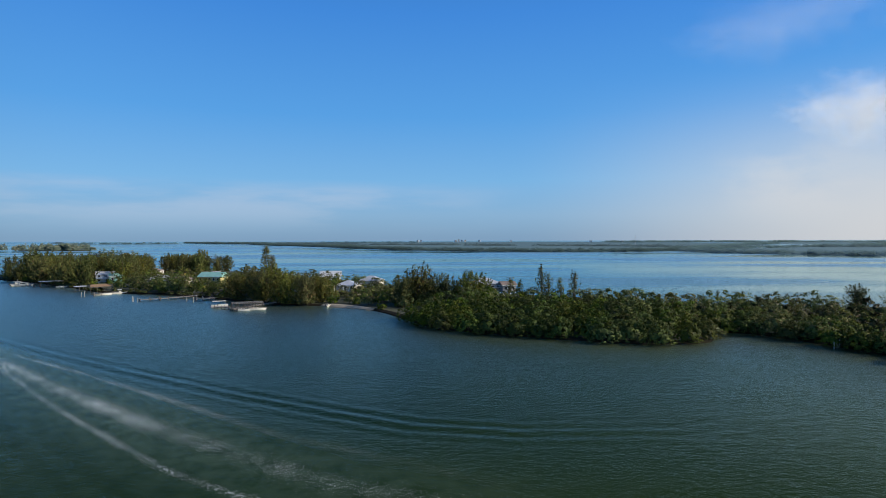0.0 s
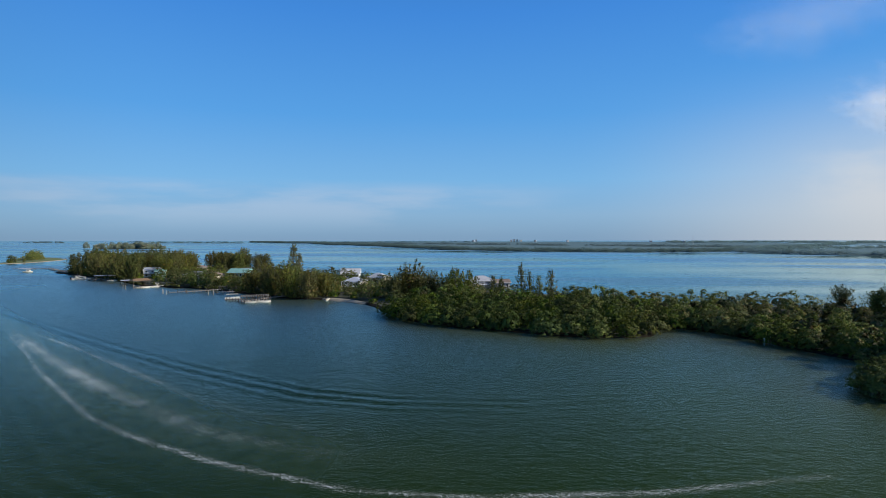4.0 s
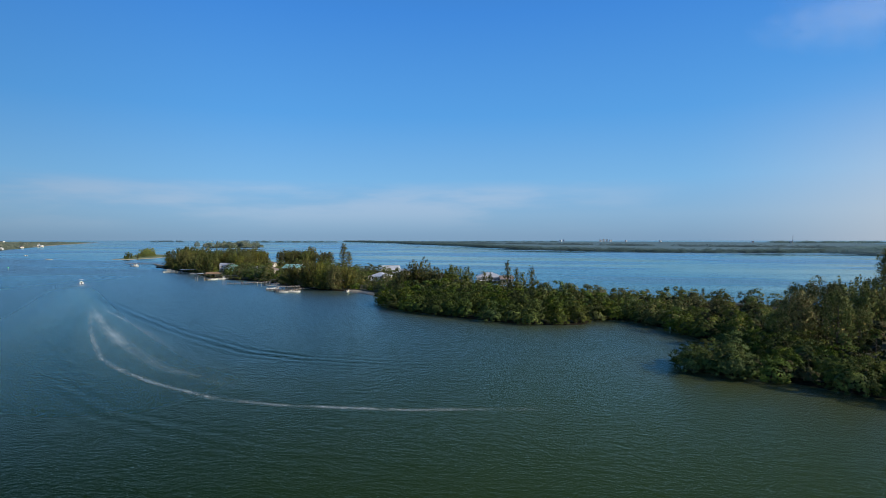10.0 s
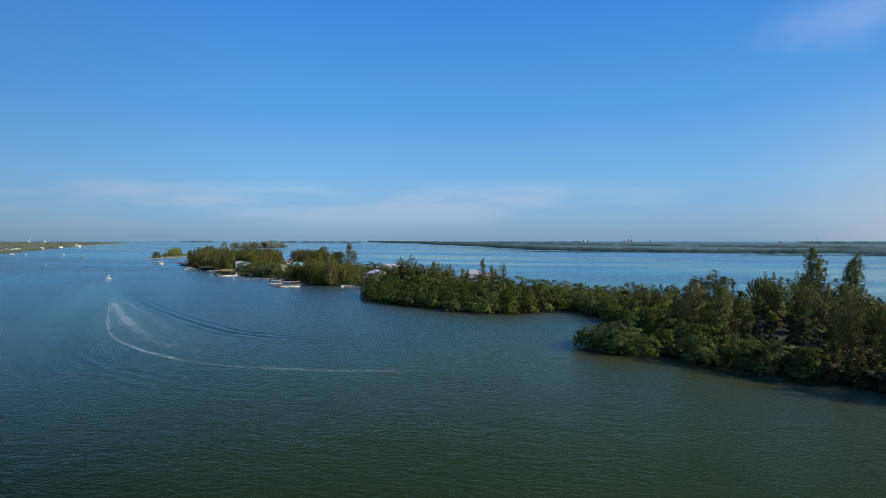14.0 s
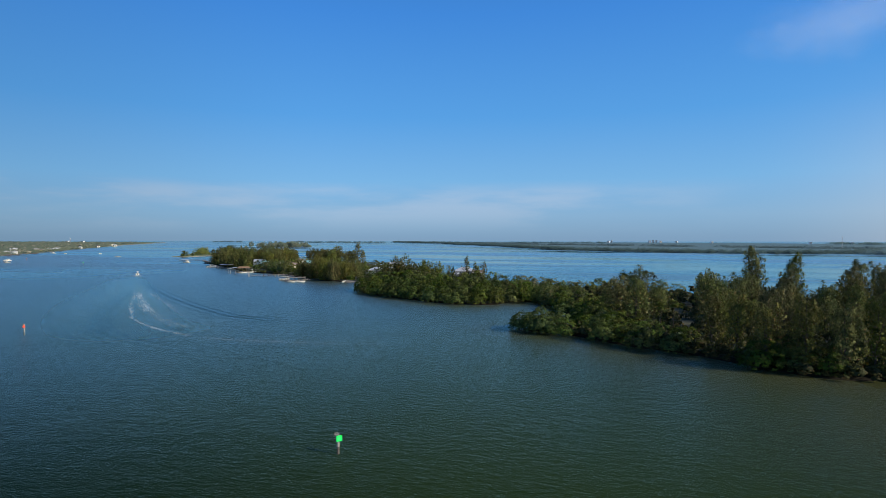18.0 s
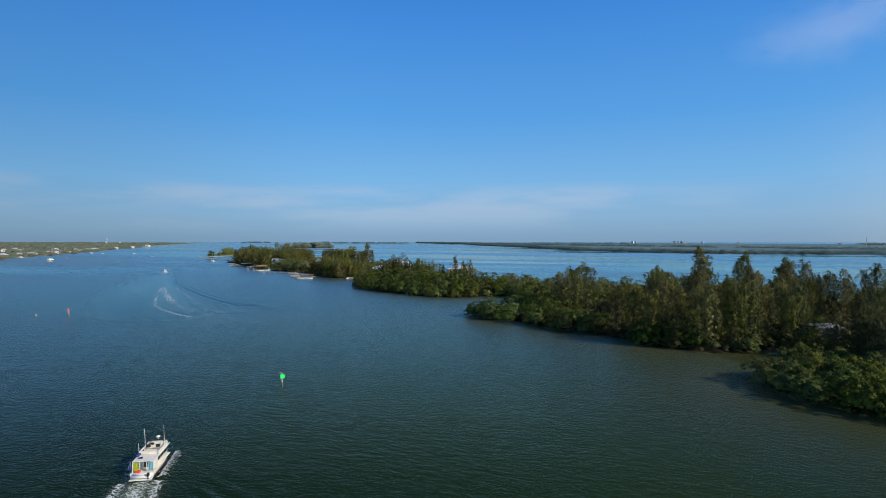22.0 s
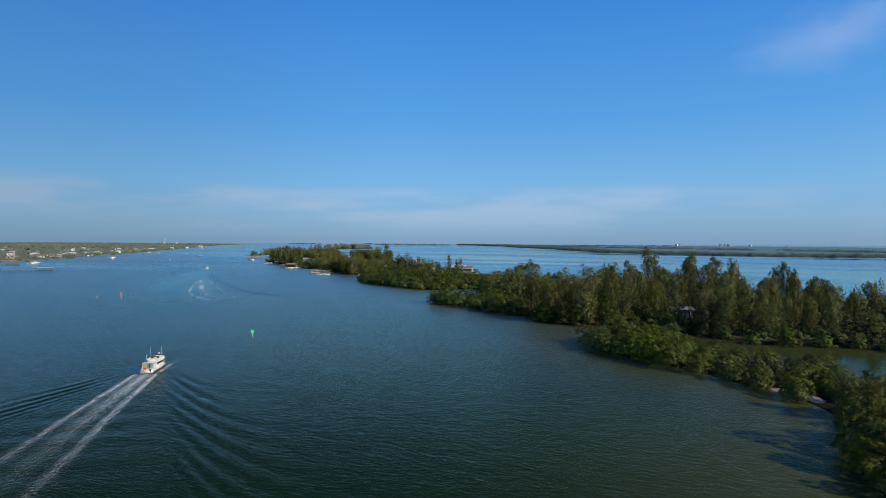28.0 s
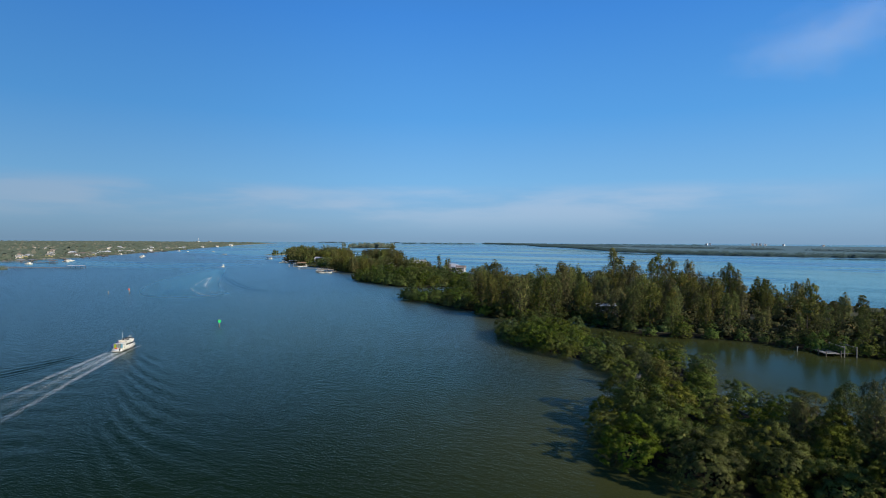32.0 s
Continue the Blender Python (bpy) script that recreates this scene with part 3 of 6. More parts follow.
def cloud(x, y, z, wide, tall, dense, seed, slope=0.0):
    """A cloud of five billowing veils across the view from the channel."""
    g = np.random.default_rng(seed)
    away = math.atan2(x - 120, y + 60)
    ux, uy = math.cos(away), -math.sin(away)
    u, w = np.meshgrid(np.linspace(-1, 1, 36), np.linspace(-1, 1, 18))
    vs, fs, soft, nr = [], [], [], []
    for k in range(5):
        du, dw, ph = g.uniform(-0.22, 0.22), g.uniform(-0.16, 0.16), g.uniform(0, 6.28, 3)
        depth = (k - 2) * wide * 0.07 + wide * 0.05 * (np.sin(u * 4 + ph[0]) + np.sin(w * 3 + ph[1]) + 0.5 * np.sin(u * 9 + w * 5 + ph[2]))
        px_, pz = (u + du) * wide / 2, (w + dw) * tall / 2 + slope * u * wide / 2
        X = px_ * ux + depth * math.sin(away)
        Y = px_ * uy + depth * math.cos(away)
        idx = np.arange(u.size).reshape(u.shape) + k * u.size
        vs.append(np.stack([X, Y, pz], -1).reshape(-1, 3))
        fs.append(np.stack([idx[:-1, :-1], idx[:-1, 1:], idx[1:, 1:], idx[1:, :-1]], -1).reshape(-1, 4))
        soft.append(np.clip(1 - u ** 2 - w ** 2, 0, 1).ravel())
        nr.append(np.stack([0.75 + u * 0.3, -0.25 + 0 * u, 0.55 + w * 0.35], -1).reshape(-1, 3))
    nr = np.concatenate(nr)
    nr /= np.linalg.norm(nr, axis=1)[:, None]
    me = np_mesh("cloud", np.concatenate(vs), np.concatenate(fs), M_CLOUD, normals=nr)
    me.attributes.new("soft", "FLOAT", "POINT").data.foreach_set("value", np.concatenate(soft).astype(np.float32))
    me.attributes.new("dense", "FLOAT", "POINT").data.foreach_set("value", np.full(len(nr), dense, np.float32))
    ob = new("cloud", me)
    ob.matrix_world = pose(x, y, z)
    return tagged(ob, "soft white wisp of low morning cloud over the sound", "cloud", kind="stuff")


cloud(306, 486, 218, 210, 76, 0.036, 3, 0.12)
cloud(560, 706, 200, 250, 118, 0.19, 8)


# ---- trees ----
def leaf_cards(rng, centres, normals, length, width, droop=0.0, tumble=0.38, way=None):
    """Kite-shaped leaf clumps, one quad each, facing roughly along the normals."""
    k = len(centres)
    nrm = normals + rng.normal(0, tumble, (k, 3))
    nrm /= np.linalg.norm(nrm, axis=1)[:, None] + 1e-9
    t = rng.normal(0, 1 if way is None else 0.35, (k, 3)) + (0 if way is None else way)
    t[:, 2] -= droop
    t -= nrm * (t * nrm).sum(1)[:, None]
    t /= np.linalg.norm(t, axis=1)[:, None] + 1e-9
    b = np.cross(nrm, t)
    ln, wd = (np.asarray(length) * rng.uniform(0.6, 1.35, k))[:, None], (np.asarray(width) * rng.uniform(0.6, 1.35, k))[:, None]
    cup = nrm * ln * 0.12
    v = np.stack([centres - t * ln * 0.5, centres - b * wd * 0.5 + cup, centres + t * ln * 0.5 - cup, centres + b * wd * 0.5 + cup], 1)
    return v.reshape(-1, 3)


def quads(verts):
    return np.arange(len(verts), dtype=np.int32).reshape(-1, 4)


def sphere_dirs(rng, k):
    v = rng.normal(0, 1, (k, 3))
    return v / np.linalg.norm(v, axis=1)[:, None]


def mangrove_leaves(rng, radius, height, puffs, per_puff, leaf, skirt=0):
    """A broad uneven dome of leafy puffs that hangs down to the water."""
    d = sphere_dirs(rng, puffs * 3)
    d = d[d[:, 2] > -0.42][:puffs]
    lump = 1 + 0.18 * np.sin(d[:, 0] * 3.1 + rng.uniform(0, 6)) + 0.14 * np.sin(d[:, 1] * 4.3 + rng.uniform(0, 6)) + rng.normal(0, 0.05, len(d))
    c = d * np.array([radius, radius, height * 0.62]) * 0.82 * lump[:, None]
    c[:, 2] += height * 0.36
    c[:, 2] = np.clip(c[:, 2], 0.5, None)
    # skirts that hang to the water
    a = np.arange(skirt) * 6.2832 / max(1, skirt) + rng.uniform(-0.2, 0.2, skirt)
    ring = np.stack([np.cos(a), np.sin(a), np.zeros(skirt)], 1)
    c, d = np.concatenate([c, ring * radius * rng.uniform(0.74, 0.98, (skirt, 1)) + np.array([0, 0, 0.7])]), np.concatenate([d, ring])
    out, soft = [], []
    for p, q in zip(c, d):
        r = rng.uniform(0.7, 1.3) * radius / 4.0 * min(1.0, (26 / puffs) ** 0.5)
        e = sphere_dirs(rng, per_puff) + q * 0.45 + np.array([0, 0, 0.25])
        e[:, 2] = np.where(e[:, 2] < -0.25, -e[:, 2], e[:, 2])
        e /= np.linalg.norm(e, axis=1)[:, None]
        pos = p + e * r * rng.uniform(0.55, 1.08, per_puff)[:, None] * np.array([1.15, 1.15, 0.8])
        pos[:, 2] = np.maximum(pos[:, 2], 0.12)
        out.append(leaf_cards(rng, pos, e, leaf * 1.35, leaf * 0.62, tumble=0.3))
        soft.append(e * 0.42 + q * 0.62 + np.array([0, 0, 0.18]) + rng.normal(0, 0.12, e.shape))
        k = per_puff // 2 if leaf < 0.2 else per_puff // 4
        pos = p + (pos[:k] - p) * 0.72
        big = 1.35 if leaf < 0.2 else 2.0
        out.append(leaf_cards(rng, pos, e[:k], leaf * big, leaf * big * 0.8, tumble=0.15))
        soft.append(e[:k])
    # a darker inner body of big leaf masses
    size = min(radius * 0.2, leaf * 3.0)
    e = sphere_dirs(rng, int(190 * (radius * 0.2 / size) ** 1.6))
    e[:, 2] = np.abs(e[:, 2]) - 0.1
    pos = e * np.array([radius, radius, height * 0.6]) * 0.66
    pos[:, 2] = np.maximum(pos[:, 2] + height * 0.22, 0.5)
    out.append(leaf_cards(rng, pos, e, size, size * 0.9, tumble=0.15))
    soft = np.concatenate(soft + [e])
    soft /= np.linalg.norm(soft, axis=1)[:, None] + 1e-9
    return np.concatenate(out), np.repeat(soft, 4, axis=0)


def leafy(name, material, *how):
    v, nrm = mangrove_leaves(T_RNG, *how)
    return np_mesh(name, v, quads(v), material, normals=nrm)


def pine_leaves(rng, height, spread, limbs, fine, thick, leaf, taper=0.6, plume=(1.8, 3.8), girth_of=(0.85, 1.4)):
    """An Australian pine: limbs that fan out and up from the trunk, each a feathery plume of needles. taper: 0.6 a broad dome, 1.3 a spire."""
    out, axes, soft = [], [], []
    lean = rng.normal(0, 0.25, 2)
    lobe = rng.uniform(0, 6.28, 3)
    for i in range(limbs):
        ang = i * 2.4 + rng.uniform(-0.3, 0.3)
        el = 0.04 + 1.5 * ((i + rng.uniform(0, 1)) / limbs) ** 0.78
        el = min(el, 1.5)
        uneven = 1 + 0.16 * math.sin(2 * ang + lobe[0]) + 0.14 * math.sin(3 * ang + lobe[1] + 2 * el) + rng.normal(0, 0.08)
        r = spread / 2 * math.cos(el) ** taper * uneven * rng.uniform(0.72, 1.06)
        tip = np.array([math.cos(ang) * r + lean[0] * 2, math.sin(ang) * r + lean[1] * 2, height * (0.14 + 0.86 * math.sin(el) ** (1.15 if taper < 1 else 1.5)) * (0.62 + 0.38 * uneven)])
        base = np.array([lean[0] * 0.6, lean[1] * 0.6, height * (0.03 + 0.38 * rng.uniform(0.3, 1) * (el / 1.5))])
        if taper > 0.7:
            base[2] = tip[2] * rng.uniform(0.4, 0.72)
        if i % 3 == 0:
            axes.append((base, tip))
        run = tip - base
        ln = np.linalg.norm(run)
        ax = run / ln
        ax = ax + np.array([0, 0, 0.2])
        ax /= np.linalg.norm(ax)
        away = np.array([math.cos(ang), math.sin(ang), 0.3 + 0.5 * el])
        reach = min(ln * (0.6 if plume[0] < 2 else 0.85), rng.uniform(*plume))
        wide = rng.uniform(*girth_of)
        for k, size, inner in ((fine, leaf, 1.0), (thick, leaf * 2.0, 0.42)):
            u = rng.uniform(0, 1, k) ** 0.8
            e = sphere_dirs(rng, k)
            e -= ax * (e @ ax)[:, None]
            e /= np.linalg.norm(e, axis=1)[:, None] + 1e-9
            girth = wide * inner * np.sin(np.clip(u * 0.86 + 0.14, 0, 1) * math.pi) ** 0.6
            pos = tip - ax * (reach * (1 - u) - 0.15)[:, None] + e * (girth * rng.uniform(0.65, 1.1, k))[:, None]
            pos[:, 2] = np.maximum(pos[:, 2], 0.2)
            out.append(leaf_cards(rng, pos, e + ax * 0.35, size * (1.6 if inner == 1.0 else 1.2), size * (0.45 if inner == 1.0 else 0.75), tumble=0.3, way=ax * 0.9 + e * 0.55))
            soft.append(e * 0.75 + away * 0.3 + rng.normal(0, 0.15, e.shape))
    # the dense twiggy heart of the crown
    k = int(30 * spread)
    e = sphere_dirs(rng, k)
    e[:, 2] *= 0.4
    h = rng.uniform(0.03, 0.74, k)
    r = spread * (0.36 if plume[0] < 2 else 0.3) * np.sqrt(np.clip(1 - (h / 0.86) ** 2, 0.05, 1)) * rng.uniform(0.35, 1.0, k)
    pos = np.stack([e[:, 0] * r, e[:, 1] * r, np.maximum(h * height, 0.5)], 1)
    out.append(leaf_cards(rng, pos, e, min(1.1, spread * 0.1), min(0.8, spread * 0.07)))
    soft = np.concatenate(soft + [e])
    soft /= np.linalg.norm(soft, axis=1)[:, None] + 1e-9
    return np.concatenate(out), np.repeat(soft, 4, axis=0), axes, lean


def trunk_mesh(name, height, r, axes=(), lean=(0, 0), roots=0, rng=None, material=M_BARK):
    bm = B()
    steps = 4
    for i in range(steps):
        a, b = i / steps, (i + 1) / steps
        rod(bm, (lean[0] * 2 * a, lean[1] * 2 * a, height * a - 0.3), (lean[0] * 2 * b, lean[1] * 2 * b, height * b), r * (1 - 0.8 * a), r * (1 - 0.8 * b), 7)
    for base, tip in axes:
        rod(bm, base, base + (tip - base) * 0.8, r * 0.28, r * 0.08, 4)
    for i in range(roots):
        ang = i * 6.283 / roots + rng.uniform(-0.3, 0.3)
        ln = rng.uniform(1.2, 2.6)
        rod(bm, (0, 0, 1.5), (math.cos(ang) * ln, math.sin(ang) * ln, 0.8), 0.07, 0.06, 4)
        rod(bm, (math.cos(ang) * ln, math.sin(ang) * ln, 0.8), (math.cos(ang) * ln * 1.3, math.sin(ang) * ln * 1.3, -0.7), 0.06, 0.05, 4)
    me = bpy.data.meshes.new(name)
    bm.to_mesh(me)
    bm.free()
    me.materials.append(material)
    return me


def palm_meshes(rng, height):
    out = []
    for i in range(30):
        ang, el = i * 2.4, rng.uniform(-0.8, 1.2)
        ln = rng.uniform(1.2, 1.7)
        d = np.array([math.cos(ang) * math.cos(el), math.sin(ang) * math.cos(el), math.sin(el)])
        # a fan of blades at the end of the stalk
        side = np.cross(d, [0, 0, 1.0])
        side /= np.linalg.norm(side) + 1e-9
        up = np.cross(side, d)
        c = np.array([0, 0, height]) + d * ln * 0.55
        for j in range(7):
            a = (j - 3) * 0.36
            q = d * math.cos(a) + side * math.sin(a)
            tip = c + q * ln * 0.62 - np.array([0, 0, 0.25 + 0.1 * abs(j - 3)])
            w = np.cross(q, up) * 0.13
            m = c * 0.45 + tip * 0.55 + np.array([0, 0, 0.1])
            out.append(np.stack([c, m + w, tip, m - w]))
    return np.concatenate(out)


T_RNG = np.random.default_rng(7)
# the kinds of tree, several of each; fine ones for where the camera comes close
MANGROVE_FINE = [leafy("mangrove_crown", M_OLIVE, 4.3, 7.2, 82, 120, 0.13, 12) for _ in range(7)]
MANGROVE_MID = [leafy("mangrove_crown", M_MANGROVE, 4.3, 6.8, 66, 60, 0.165, 10) for _ in range(6)]
MANGROVE_PLAIN = [leafy("mangrove_crown", M_MANGROVE, 4.3, 6.6, 56, 24, 0.25, 10) for _ in range(5)]
MANGROVE_TRUNK = [trunk_mesh("mangrove_trunk", 4.2, 0.2, roots=7, rng=T_RNG, material=M_ROOT) for _ in range(2)]

GARDEN_TRUNK = trunk_mesh("garden_trunk", 4.5, 0.22)


def pine_kind(h, spread, limbs, fine, thick, leaf, taper=0.6, plume=(1.8, 3.8), girth_of=(0.85, 1.4)):
    v, nrm, axes, lean = pine_leaves(T_RNG, h, spread, limbs, fine, thick, leaf, taper, plume, girth_of)
    return np_mesh("pine_crown", v, quads(v), M_PINE, normals=nrm), trunk_mesh("pine_trunk", h * 0.97, 0.3, axes, lean)


PINE_FINE = [pine_kind(T_RNG.uniform(16, 20), T_RNG.uniform(8.5, 11.5), int(T_RNG.integers(36, 46)), 130, 20, 0.24, 0.45, (1.9, 2.9), (1.2, 2.0)) for _ in range(5)]
PINE_SPIRE = [pine_kind(T_RNG.uniform(19, 22), T_RNG.uniform(7.0, 9.0), 48, 120, 18, 0.24, 0.62, (1.8, 2.8), (1.0, 1.7)) for _ in range(5)]
PINE_PLAIN = [pine_kind(T_RNG.uniform(12.5, 16), T_RNG.uniform(13, 17), int(T_RNG.integers(58, 70)), 44, 9, 0.36, 0.5, (3.0, 5.5)) for _ in range(8)]
PINE_THIN = [pine_kind(15, 6.5, 30, 26, 4, 0.34, 0.9, (2.0, 3.6), (0.5, 0.9)) for _ in range(4)]
SHRUB = [leafy("shrub_crown", M_MANGROVE, 2.2, 3.2, 9, 14, 0.4) for _ in range(3)]
PALM = [(np_mesh("palm_crown", v := palm_meshes(T_RNG, h), quads(v), M_PALM), trunk_mesh("palm_trunk", h, 0.17, lean=(T_RNG.normal(0, .25), T_RNG.normal(0, .25)))) for h in (6.5, 8.5)]
BROAD = [leafy("broad_crown", M_PALM, 4.6, 8.5, 40, 22, 0.32) for _ in range(3)]


def plant(name, crown, trunk, x, y, z, size, turn, label, category, group):
    t = thing(name, Matrix.LocRotScale((x, y, z), Euler((0, 0, turn)), (size, size, size * T_RNG.uniform(0.9, 1.12))), label, category, group)
    if trunk is not None:
        part("trunk", trunk, M_BARK, t)
    part("crown", crown, M_MANGROVE, t)
    return t


def scatter(rng, poly, spacing, edge_lo=0.0, edge_hi=1e9, near_poly=None, tries=6000):
    """Places inside a polygon, no two closer than the spacing, at a given distance from the shore."""
    xs, ys = [p[0] for p in poly], [p[1] for p in poly]
    x, y = rng.uniform(min(xs), max(xs), tries), rng.uniform(min(ys), max(ys), tries)
    ok = inside(poly, x, y)
    x, y = x[ok], y[ok]
    e = edge_distance(near_poly or poly, x, y)
    ok = (e >= edge_lo) & (e <= edge_hi)
    if near_poly:
        ok &= inside(near_poly, x, y)
    got = []
    for a, b in zip(x[ok], y[ok]):
        if all((a - c) ** 2 + (b - d) ** 2 > spacing ** 2 for c, d in got):
            got.append((a, b))
    return got


SHORE, SPIT = chaikin(ISLAND, 2), chaikin(STRIP, 2)
rng = np.random.default_rng(11)
mangroves = 0
thicket = []          # leaves of the mangroves that stand far off


def mangrove_at(x, y, size, kinds):
    global mangroves
    mangroves += 1
    if mangroves <= 300:
        plant("mangrove_tree", kinds[rng.integers(len(kinds))], MANGROVE_TRUNK[rng.integers(2)], x, y, 0.0, size, rng.uniform(0, 6.28),
              "round mangrove tree with glossy green leaves over the water", "tree", "mangroves along the shore")
    else:
        thicket.append((x, y, size))


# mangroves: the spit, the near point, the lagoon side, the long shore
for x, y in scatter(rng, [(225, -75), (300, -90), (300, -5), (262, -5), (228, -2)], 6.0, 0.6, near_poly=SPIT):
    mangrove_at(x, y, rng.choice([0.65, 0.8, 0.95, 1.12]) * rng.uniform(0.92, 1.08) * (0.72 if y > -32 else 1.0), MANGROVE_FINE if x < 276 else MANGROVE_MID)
# outsize mangroves added further along the spit, mostly unseen, to shade its tip
for x, y in scatter(rng, [(284, -88), (330, -90), (330, -22), (290, -22)], 7.5, 1.5, near_poly=SPIT):
    mangrove_at(x, y, rng.uniform(1.8, 2.3), MANGROVE_PLAIN)
for x, y in scatter(rng, [(185, 40), (185, 10), (230, -10), (262, -5), (250, 40)], 4.8, 0.8, near_poly=SPIT):
    mangrove_at(x, y, rng.uniform(0.85, 1.12) if x < 214 else rng.uniform(0.48, 0.78), MANGROVE_MID)
for x, y in scatter(rng, [(96, 84), (130, 70), (185, 48), (195, 62), (150, 98), (125, 118), (104, 112)], 5.8, 0.6, 17, near_poly=SHORE):
    if x > 152 and (x - 171) ** 2 + (y - 59) ** 2 > 90:
        continue
    mangrove_at(x, y, rng.uniform(0.85, 1.25), MANGROVE_MID)
for x, y in scatter(rng, [(186, 52), (200, 40), (300, 20), (330, 60), (200, 82)], 5.2, 0.5, 8, near_poly=SHORE):
    mangrove_at(x, y, rng.uniform(0.5, 0.85), MANGROVE_PLAIN)
for x, y in scatter(rng, [(-14, 205), (-4, 170), (50, 140), (92, 140), (125, 115), (128, 150), (95, 196), (40, 205)], 5.6, 0.8, 46, near_poly=SHORE):
    inland = min(1.0, edge_distance(SHORE, x, y) / 26)
    mangrove_at(x, y, rng.uniform(0.85, 1.1) + 0.55 * float(inland) * min(1.0, max(0.0, (108 - x) / 40)), MANGROVE_PLAIN)

for x, y, k in ((104, 97.5, 0.72), (107.5, 94, 0.8), (105.5, 101, 0.8), (111, 91.5, 0.75), (109, 104, 0.85), (115, 90, 0.7), (102, 99.5, 0.5)):
    mangrove_at(x, y, k, MANGROVE_MID)

PINE_LABEL = "tall feathery Australian pine with brown-green plumes"


def pine_at(x, y, size, kinds):
    if x > 245 and 0 < y < 130:
        size *= 0.8
    crown, trunk = kinds[rng.integers(len(kinds))]
    plant("pine_tree", crown, trunk, x, y, 0.5, size, rng.uniform(0, 6.28), PINE_LABEL, "tree", "Australian pines on the island")


# pines: the wood behind the lagoon and the clumps by the houses
for x, y in scatter(rng, [(136, 84), (176, 66), (186, 66), (196, 76), (224, 58), (256, 62), (290, 60), (262, 120), (180, 128), (140, 112)], 9.2, 2.2, near_poly=SHORE):
    if x > 154 and not (203 < x < 218 and 62 < y < 82) and not (x < 168 and 88 < y < 120):
        pine_at(x, y, rng.choice([0.45, 0.6, 0.75, 0.9]) * rng.uniform(0.92, 1.08), PINE_SPIRE if rng.uniform() < 0.45 else PINE_FINE)
for x, y, s in ((168, 64, 0.7), (175, 61, 0.8), (182, 60, 0.75), (188, 63, 0.85), (193, 68, 0.9), (163, 72, 0.8), (171, 69, 0.9), (203, 71, 0.75), (224, 57, 0.7), (229, 60, 0.8), (236, 58, 0.62), (207, 86, 0.9), (216, 88, 0.95), (246, 62, 0.6), (219, 57.5, 0.7), (223, 60, 0.75), (211, 61.5, 0.55), (216, 60.5, 0.5), (220.5, 63, 0.58), (207, 64, 0.6)):
    pine_at(x, y, s, PINE_FINE)
for x, y in scatter(rng, [(165, 130), (255, 125), (285, 130), (240, 205), (170, 225), (160, 170)], 13, 4, near_poly=SHORE):
    pine_at(x, y, rng.choice([0.6, 0.7, 0.85, 0.95]) * rng.uniform(0.92, 1.06), PINE_PLAIN)
# the tall spires that stand above the wood
for x, y, s in ((184, 192, 1.08), (187, 195, 0.98), (205, 211, 0.98), (202, 208, 0.86), (218, 176, 1.04), (215, 173, 0.88), (226, 183, 0.92), (246, 164, 0.84), (249, 161, 0.72), (243, 167, 0.74)):
    pine_at(x, y, s, PINE_SPIRE)
for x, y in scatter(rng, [(290, 55), (340, 40), (360, 110), (280, 130)], 9, 5, near_poly=SHORE):
    pine_at(x, y, rng.uniform(0.4, 0.7), PINE_FINE)
for x, y, s in ((133, 118, 0.95), (139, 112, 0.85), (141, 124, 1.0), (136, 127, 0.9), (146, 118, 0.7), (130, 124, 0.6)):
    pine_at(x, y, s, PINE_FINE)
for x, y, s in ((-8, 244, 1.1), (-3, 248, 0.95), (4, 240, 1.0), (10, 246, 0.9), (14, 236, 1.0), (20, 242, 0.85), (-14, 238, 0.9)):
    pine_at(x, y, s, PINE_PLAIN)
for x, y, s in ((44, 227, 1.06), (48, 232, 0.95), (56, 222, 1.0), (52, 226, 0.85), (31, 232, 0.9), (35, 228, 0.8)):
    pine_at(x, y, s, PINE_THIN)
for x, y in scatter(rng, [(-106, 272), (-98, 257), (-62, 246), (-48, 247), (-55, 270), (-95, 296)], 8.0, 3, near_poly=SHORE):
    pine_at(x, y, rng.choice([0.55, 0.7, 0.85, 1.0]) * rng.uniform(0.93, 1.07), PINE_PLAIN)
for x, y, s in ((-58, 247, 0.95), (-82, 262, 1.1), (-117, 388, 1.05), (-114, 392, 0.8)):
    pine_at(x, y, s, PINE_SPIRE if y > 300 else PINE_PLAIN)
for x, y in scatter(rng, [(-318, 420), (-298, 397), (-262, 373), (-226, 345), (-204, 346), (-204, 372), (-212, 395), (-220, 440), (-255, 472), (-322, 458)], 9.5, 3, near_poly=SHORE):
    # a gap before the white house
    if abs((x + 222) * 0.87 + (y - 378) * 0.5) > 8.5 or y > 384:
        pine_at(x, y, rng.choice([0.75, 0.95, 1.1, 1.25]) * rng.uniform(0.93, 1.05), PINE_PLAIN)
for x, y in scatter(rng, [(-240, 516), (-228, 474), (-196, 478), (-184, 498), (-205, 520)], 8.5, 3, near_poly=SHORE):
    pine_at(x, y, rng.uniform(0.9, 1.15), PINE_PLAIN)

# a few young pines among the mangroves of the spit
for x, y, s in ((268, -47, 0.5), (273, -42, 0.56), (278, -37, 0.52), (276, -48, 0.55), (243, -18, 0.36), (246, -22, 0.4)):
    pine_at(x, y, s, PINE_FINE)

